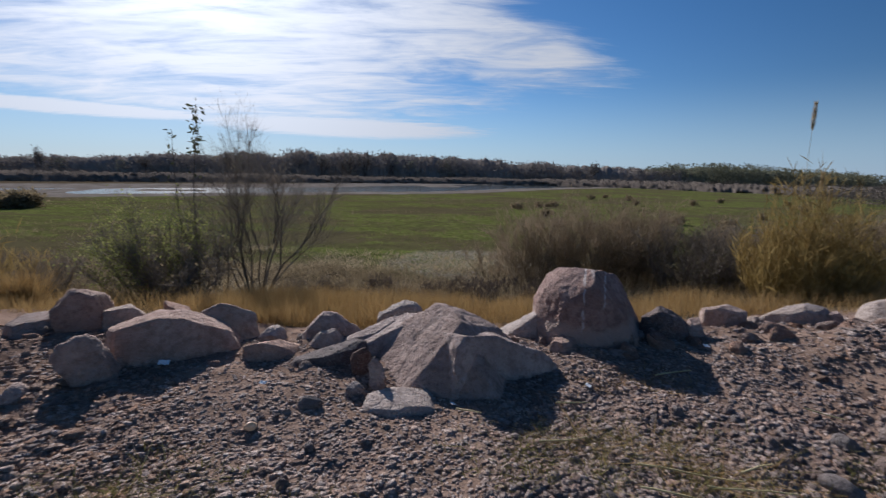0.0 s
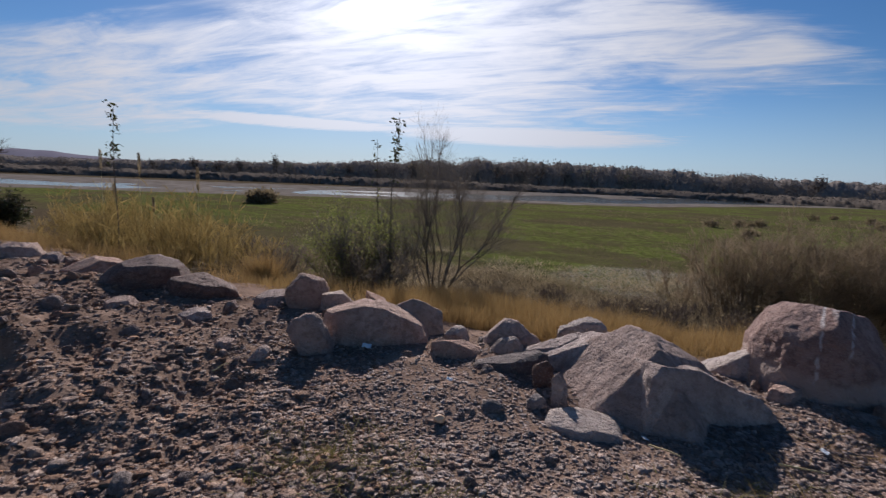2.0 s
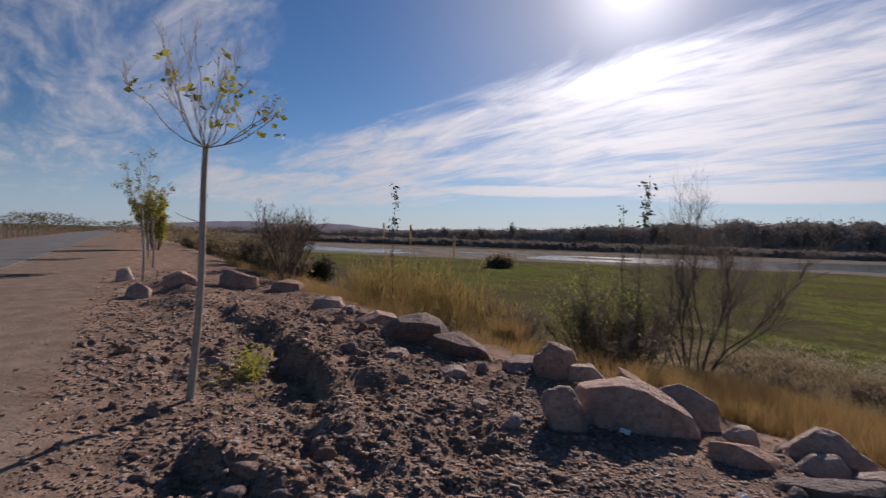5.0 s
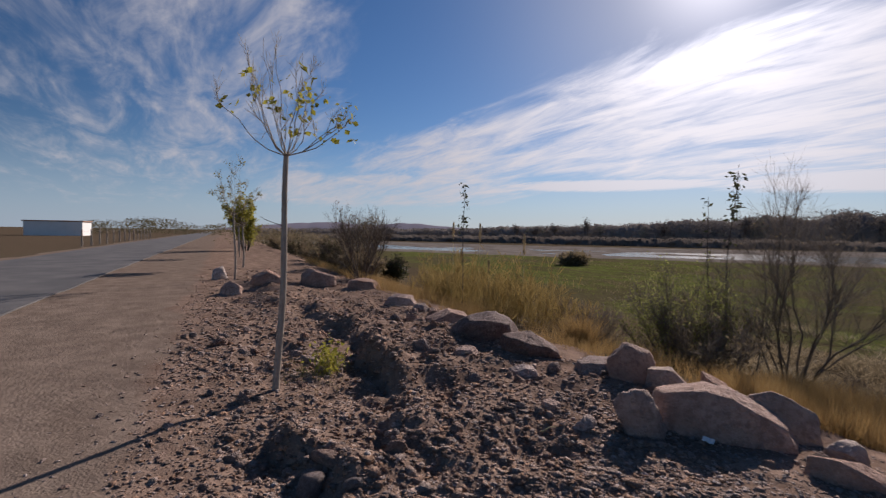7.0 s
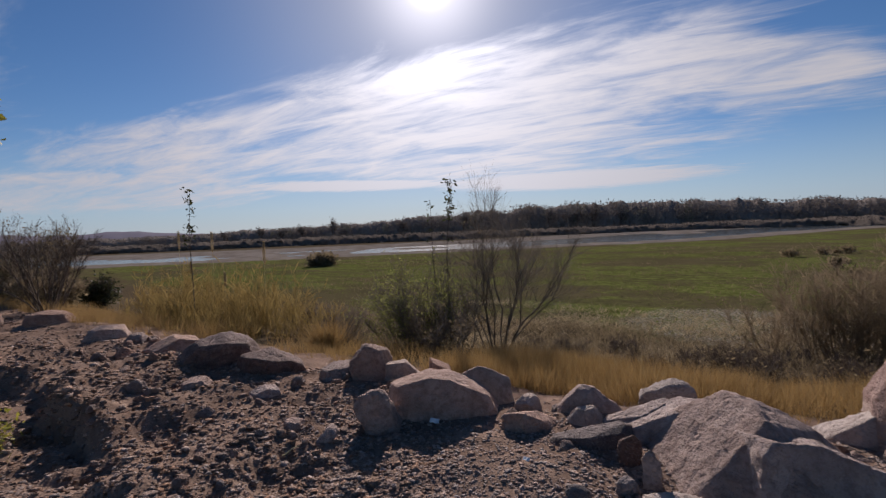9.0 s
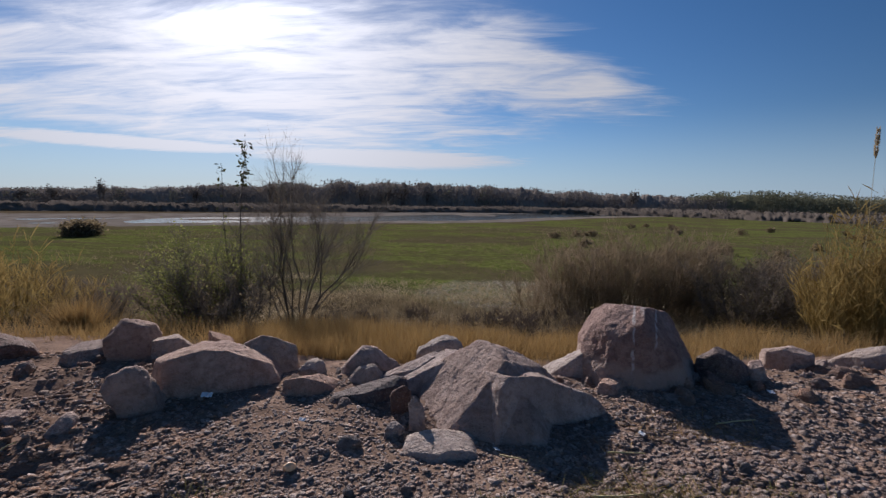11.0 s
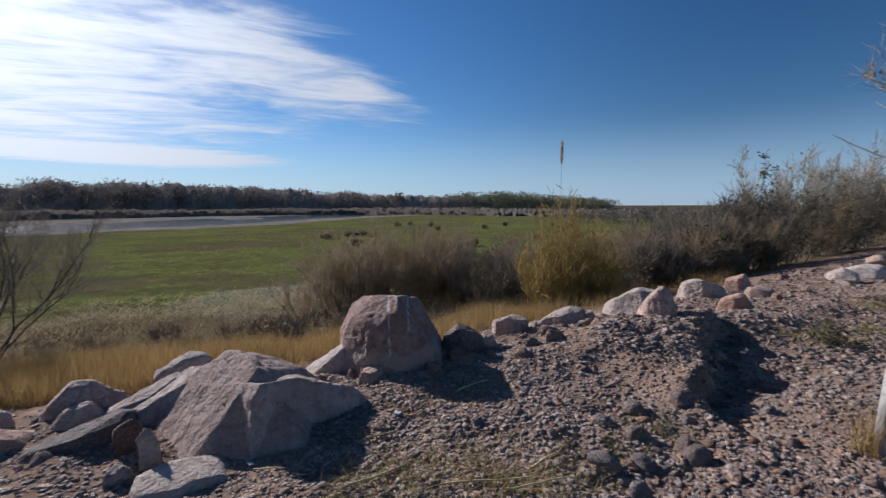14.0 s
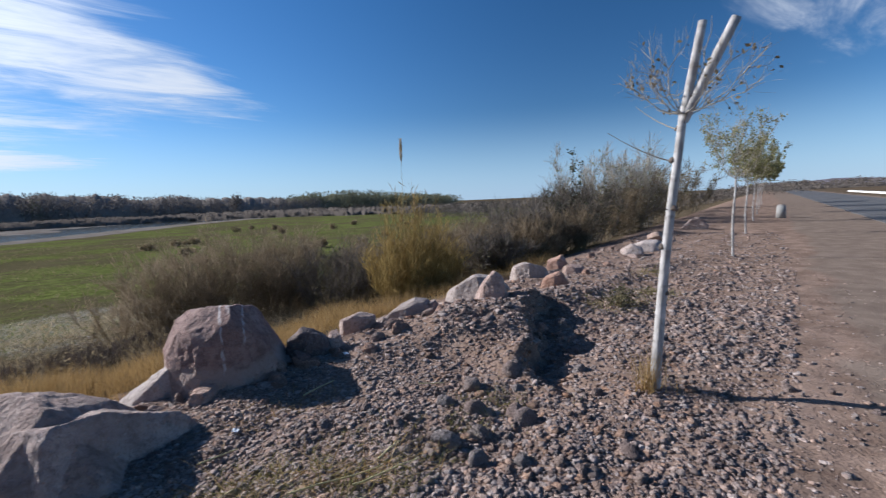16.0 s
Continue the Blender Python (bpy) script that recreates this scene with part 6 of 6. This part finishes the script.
BELT = ((-110, -85, -54, -30, -8, 1, 12, 25, 45, 75), (330, 320, 290, 240, 214, 218, 226, 232, 250, 260))
far_trees("far_woods", "belt of bare brown trees along the far bank", 801, 1300, -80, 27, BELT, 45,
          ((-80, -60, -40, -30, -12, -5, 6, 18, 27), (6.0, 7.6, 10.6, 14.0, 17.0, 16.8, 13.6, 11.0, 9.0)), 7.0, 84, M["far_brown"], mass=0.76)
far_trees("far_scrub", "low brown scrub in front of the far trees", 802, 700, -75, 46, ((-75, -54, -30, -8, 12, 30, 46), (190, 165, 150, 168, 200, 150, 130)), 40,
          ((-75, -40, 0, 20, 46), (3.4, 4.2, 3.8, 4.0, 3.2)), 4.5, 46, M["far_scrub"], mass=0.6)
far_trees("far_cottonwoods", "pale green cottonwood trees beyond the river", 803, 90, 24.0, 43, ((25, 45), (236, 250)), 20, ((24, 30, 38, 43), (12.0, 13.0, 11.5, 8.0)), 9.0, 230, M["far_green"], mass=0.66)
far_trees("far_willows", "grey-green trees standing among the far woods", 804, 46, -52, 2, BELT, 40, ((-52, -40, -12, 2), (9.0, 10.0, 15.0, 12.0)), 5.0, 120, M["far_green"])
far_trees("far_flat_scrub", "dry brown scrub on the flat down the valley", 805, 700, 38, 80, ((38, 50, 60, 80), (95, 70, 75, 120)), 160, ((38, 55, 80), (3.0, 3.0, 3.5)), 4.0, 50, M["far_scrub"], fine=260.0)
far_trees("roadside_trees", "dark green roadside trees down the road", 806, 46, -97, -82, ((-97, -82), (120, 190)), 60, ((-97, -90, -84), (4.0, 5.5, 5.0)), 6.0, 150, M["leaf_olive"])
far_trees("bank_scrub", "dry brown brush along the bank down the road", 807, 120, -82, -72, ((-82, -72), (45, 60)), 120, ((-82, -72), (3.0, 3.4)), 3.5, 60, M["leaf_brown"])


def lone_tree(label, az, r, h, w, seed, leaf="far_brown"):
    """A tree far off: trunk, limbs and a loose crown."""
    rng = np.random.default_rng(seed)
    x, y = r * math.sin(radians(az)), r * math.cos(radians(az))
    root = thing("far_tree", label, "tree", (x, y, on_land(x, y)), 0, "trees standing above the far woods")
    one = stem_lines(rng, 3, h * 0.6, 0.2, 6, 0.08, 0.2)
    two = side_lines(rng, one, 10, 0.6, 0.55, 5, low=0.45)
    part("trunk", np_mesh("trunk", *join([tube_arrays(one, 0.25, 0.12, 5), tube_arrays(two, 0.09, 0.03)]), M["twig"]), root)
    c = along(rng, two, 420, w * 0.09, 0.25)
    c = c[c[:, 2] > h * 0.42]
    part("crown", np_mesh("crown", *leaf_arrays(rng, c, 0.6, 1.6), M[leaf], smooth=False), root)


for label, az_t, r, h, w, leaf in (("round-headed tree above the far woods", -48.9, 262, 12.5, 8, "far_brown"), ("tall thin tree above the far woods", -40.6, 250, 16.5, 7, "far_brown"),
                                   ("half-bare tree above the far woods", -46.6, 262, 11.0, 7, "far_green"), ("tall grey-green tree above the far woods", -11.3, 216, 18.0, 9, "far_green"),
                                   ("tall grey-green tree above the far woods", -9.6, 216, 17.5, 9, "far_green"), ("narrow dark tree above the far woods", 17.7, 232, 15.5, 4, "far_brown"),
                                   ("pale green round tree above the far woods", -52.6, 268, 10.5, 8, "far_green"), ("pale green round tree above the far woods", -56.5, 275, 10.0, 8, "far_green"), ("pale green round tree above the far woods", -44.2, 256, 12.0, 8, "far_green"),
                                   ("grey-green tree above the far woods", -14.5, 220, 18.0, 9, "far_green"), ("grey-green tree above the far woods", -6.4, 216, 17.5, 9, "far_green"), ("grey-green tree above the far woods", -25.0, 236, 16.0, 8, "far_green"), ("grey-green tree above the far woods", -32.5, 246, 15.0, 8, "far_green")):
    lone_tree(label, az_t, r, h, w, int(900 + az_t * 3))


def ridge(name, label, az0, az1, dist, heights, seed):
    """Far hills as a rounded range."""
    rng = np.random.default_rng(seed)
    n = 120
    a = np.radians(np.linspace(az0, az1, n))
    prof = np.interp(np.linspace(0, 1, n), np.linspace(0, 1, len(heights)), heights)
    prof = prof * (1 + 0.18 * soft_noise(np.linspace(0, 14, n), np.zeros(n), 1.0, seed, 4))
    rows = []
    for k, (dr, f) in enumerate(((0, 0.0), (200, 0.55), (400, 1.0), (700, 0.6), (1000, 0.0))):
        rows.append(np.stack([(dist + dr) * np.sin(a), (dist + dr) * np.cos(a), prof * f - 4], 1))
    V = np.concatenate(rows)
    i = np.arange(n - 1)
    F = np.concatenate([np.stack([k * n + i, k * n + i + 1, (k + 1) * n + i + 1, (k + 1) * n + i], 1) for k in range(4)])
    tagged(new(name, np_mesh(name, V, F, M["hill"])), label, "hills", kind="structure")


ridge("backdrop_hills", "low blue-grey hills on the horizon", -84, -48, 3000, (10, 40, 62, 75, 55, 70, 48, 30, 8), 71)
ridge("backdrop_mountains", "blue-grey desert mountains down the road", 74, 120, 3000, (10, 24, 40, 30, 66, 52, 88, 70, 118, 84, 130, 90), 72)

# ---------------------------------------------------------------- built things down the road
def small_house(label, x, y, turn, w, d, h, seed):
    root = thing("house", label, "house", (x, y, on_land(x, y)), turn)
    t = 0.2
    part("wall", box_mesh("wall", (w, t, h), M["plaster"], (0, -d / 2, h / 2)), root)
    part("wall", box_mesh("wall", (w, t, h), M["plaster"], (0, d / 2, h / 2)), root)
    part("wall", box_mesh("wall", (t, d - t, h), M["plaster"], (-w / 2 + t / 2, 0, h / 2)), root)
    part("wall", box_mesh("wall", (t, d - t, h), M["plaster"], (w / 2 - t / 2, 0, h / 2)), root)
    part("roof", box_mesh("roof", (w + 0.5, d + 0.5, 0.22), M["tile_roof"], (0, 0, h + 0.113), 0.04), root)
    for k in (-0.25, 0.28):
        win = part("window", box_mesh("window", (1.1, 0.08, 1.1), M["dark_hole"], (k * w, -d / 2 - t / 2 - 0.03, h * 0.55)), root)
        part("frame", box_mesh("frame", (1.3, 0.06, 0.1), M["plaster"], (k * w, -d / 2 - t / 2 - 0.05, h * 0.55 - 0.62)), win)
    part("door", box_mesh("door", (0.95, 0.08, 2.05), M["twig"], (0, -d / 2 - t / 2 - 0.03, 1.03)), root)


small_house("small white plastered house beside the road", -118, -15.5, -98, 9, 6, 2.7, 1)
small_house("low pale plastered house down the road", 262, 14.0, 82, 4.5, 4.5, 2.1, 2)
far_trees("roadside_scrub", "dark scrub and trees far down the road", 808, 260, 74, 100, ((74, 100), (240, 300)), 90, ((74, 86, 100), (5.0, 5.5, 6.5)), 6.0, 60, M["far_scrub"], fine=300.0, mass=0.6)
wall = ribbon("low_wall", -13.6, -13.35, 0.3, M["plaster"], 0.4, "low whitewashed wall on the far side of the road", "wall", kind="", parts=np.linspace(40, 120, 60))

# wire fence across the road to the left
fence = thing("fence", "row of pale wooden fence posts by the road", "fence", (0, 0, 0))
for k in range(14):
    x = -50 - k * 3.2
    y = float(row_line(x)) - 11.4
    bm = bmesh.new()
    bmesh.ops.create_cone(bm, cap_ends=True, segments=8, radius1=0.07, radius2=0.055, depth=1.5, matrix=Matrix.Translation((x, y, on_land(x, y) + 0.72)))
    part("post", bm_mesh("post", bm, M["bark_tan"]), fence)
for hgt in (0.5, 0.9, 1.3):
    xs = np.linspace(-50, -50 - 13 * 3.2, 14)
    ln = np.stack([xs, row_line(xs) - 11.33, land(xs, row_line(xs) - 11.4) + hgt], 1)
    part("wire", np_mesh("wire", *tube_arrays([ln], 0.006, 0.006, 4), M["twig_grey"]), fence)

# grey concrete block on the shoulder
bm = bmesh.new()
bmesh.ops.create_cone(bm, cap_ends=True, segments=24, radius1=0.22, radius2=0.19, depth=0.72, matrix=Matrix.Translation((0, 0, 0.34)))
bmesh.ops.bevel(bm, geom=[e for e in bm.edges if e.calc_face_angle(0) > 0.8], offset=0.05, segments=3, affect="EDGES")
ob = new("concrete_bollard", bm_mesh("concrete_bollard", bm, M["concrete"], True))
ob.location = (28.4, 6.1, on_land(28.4, 6.1) - 0.02)
tagged(ob, "squat grey concrete bollard on the road shoulder", "bollard")
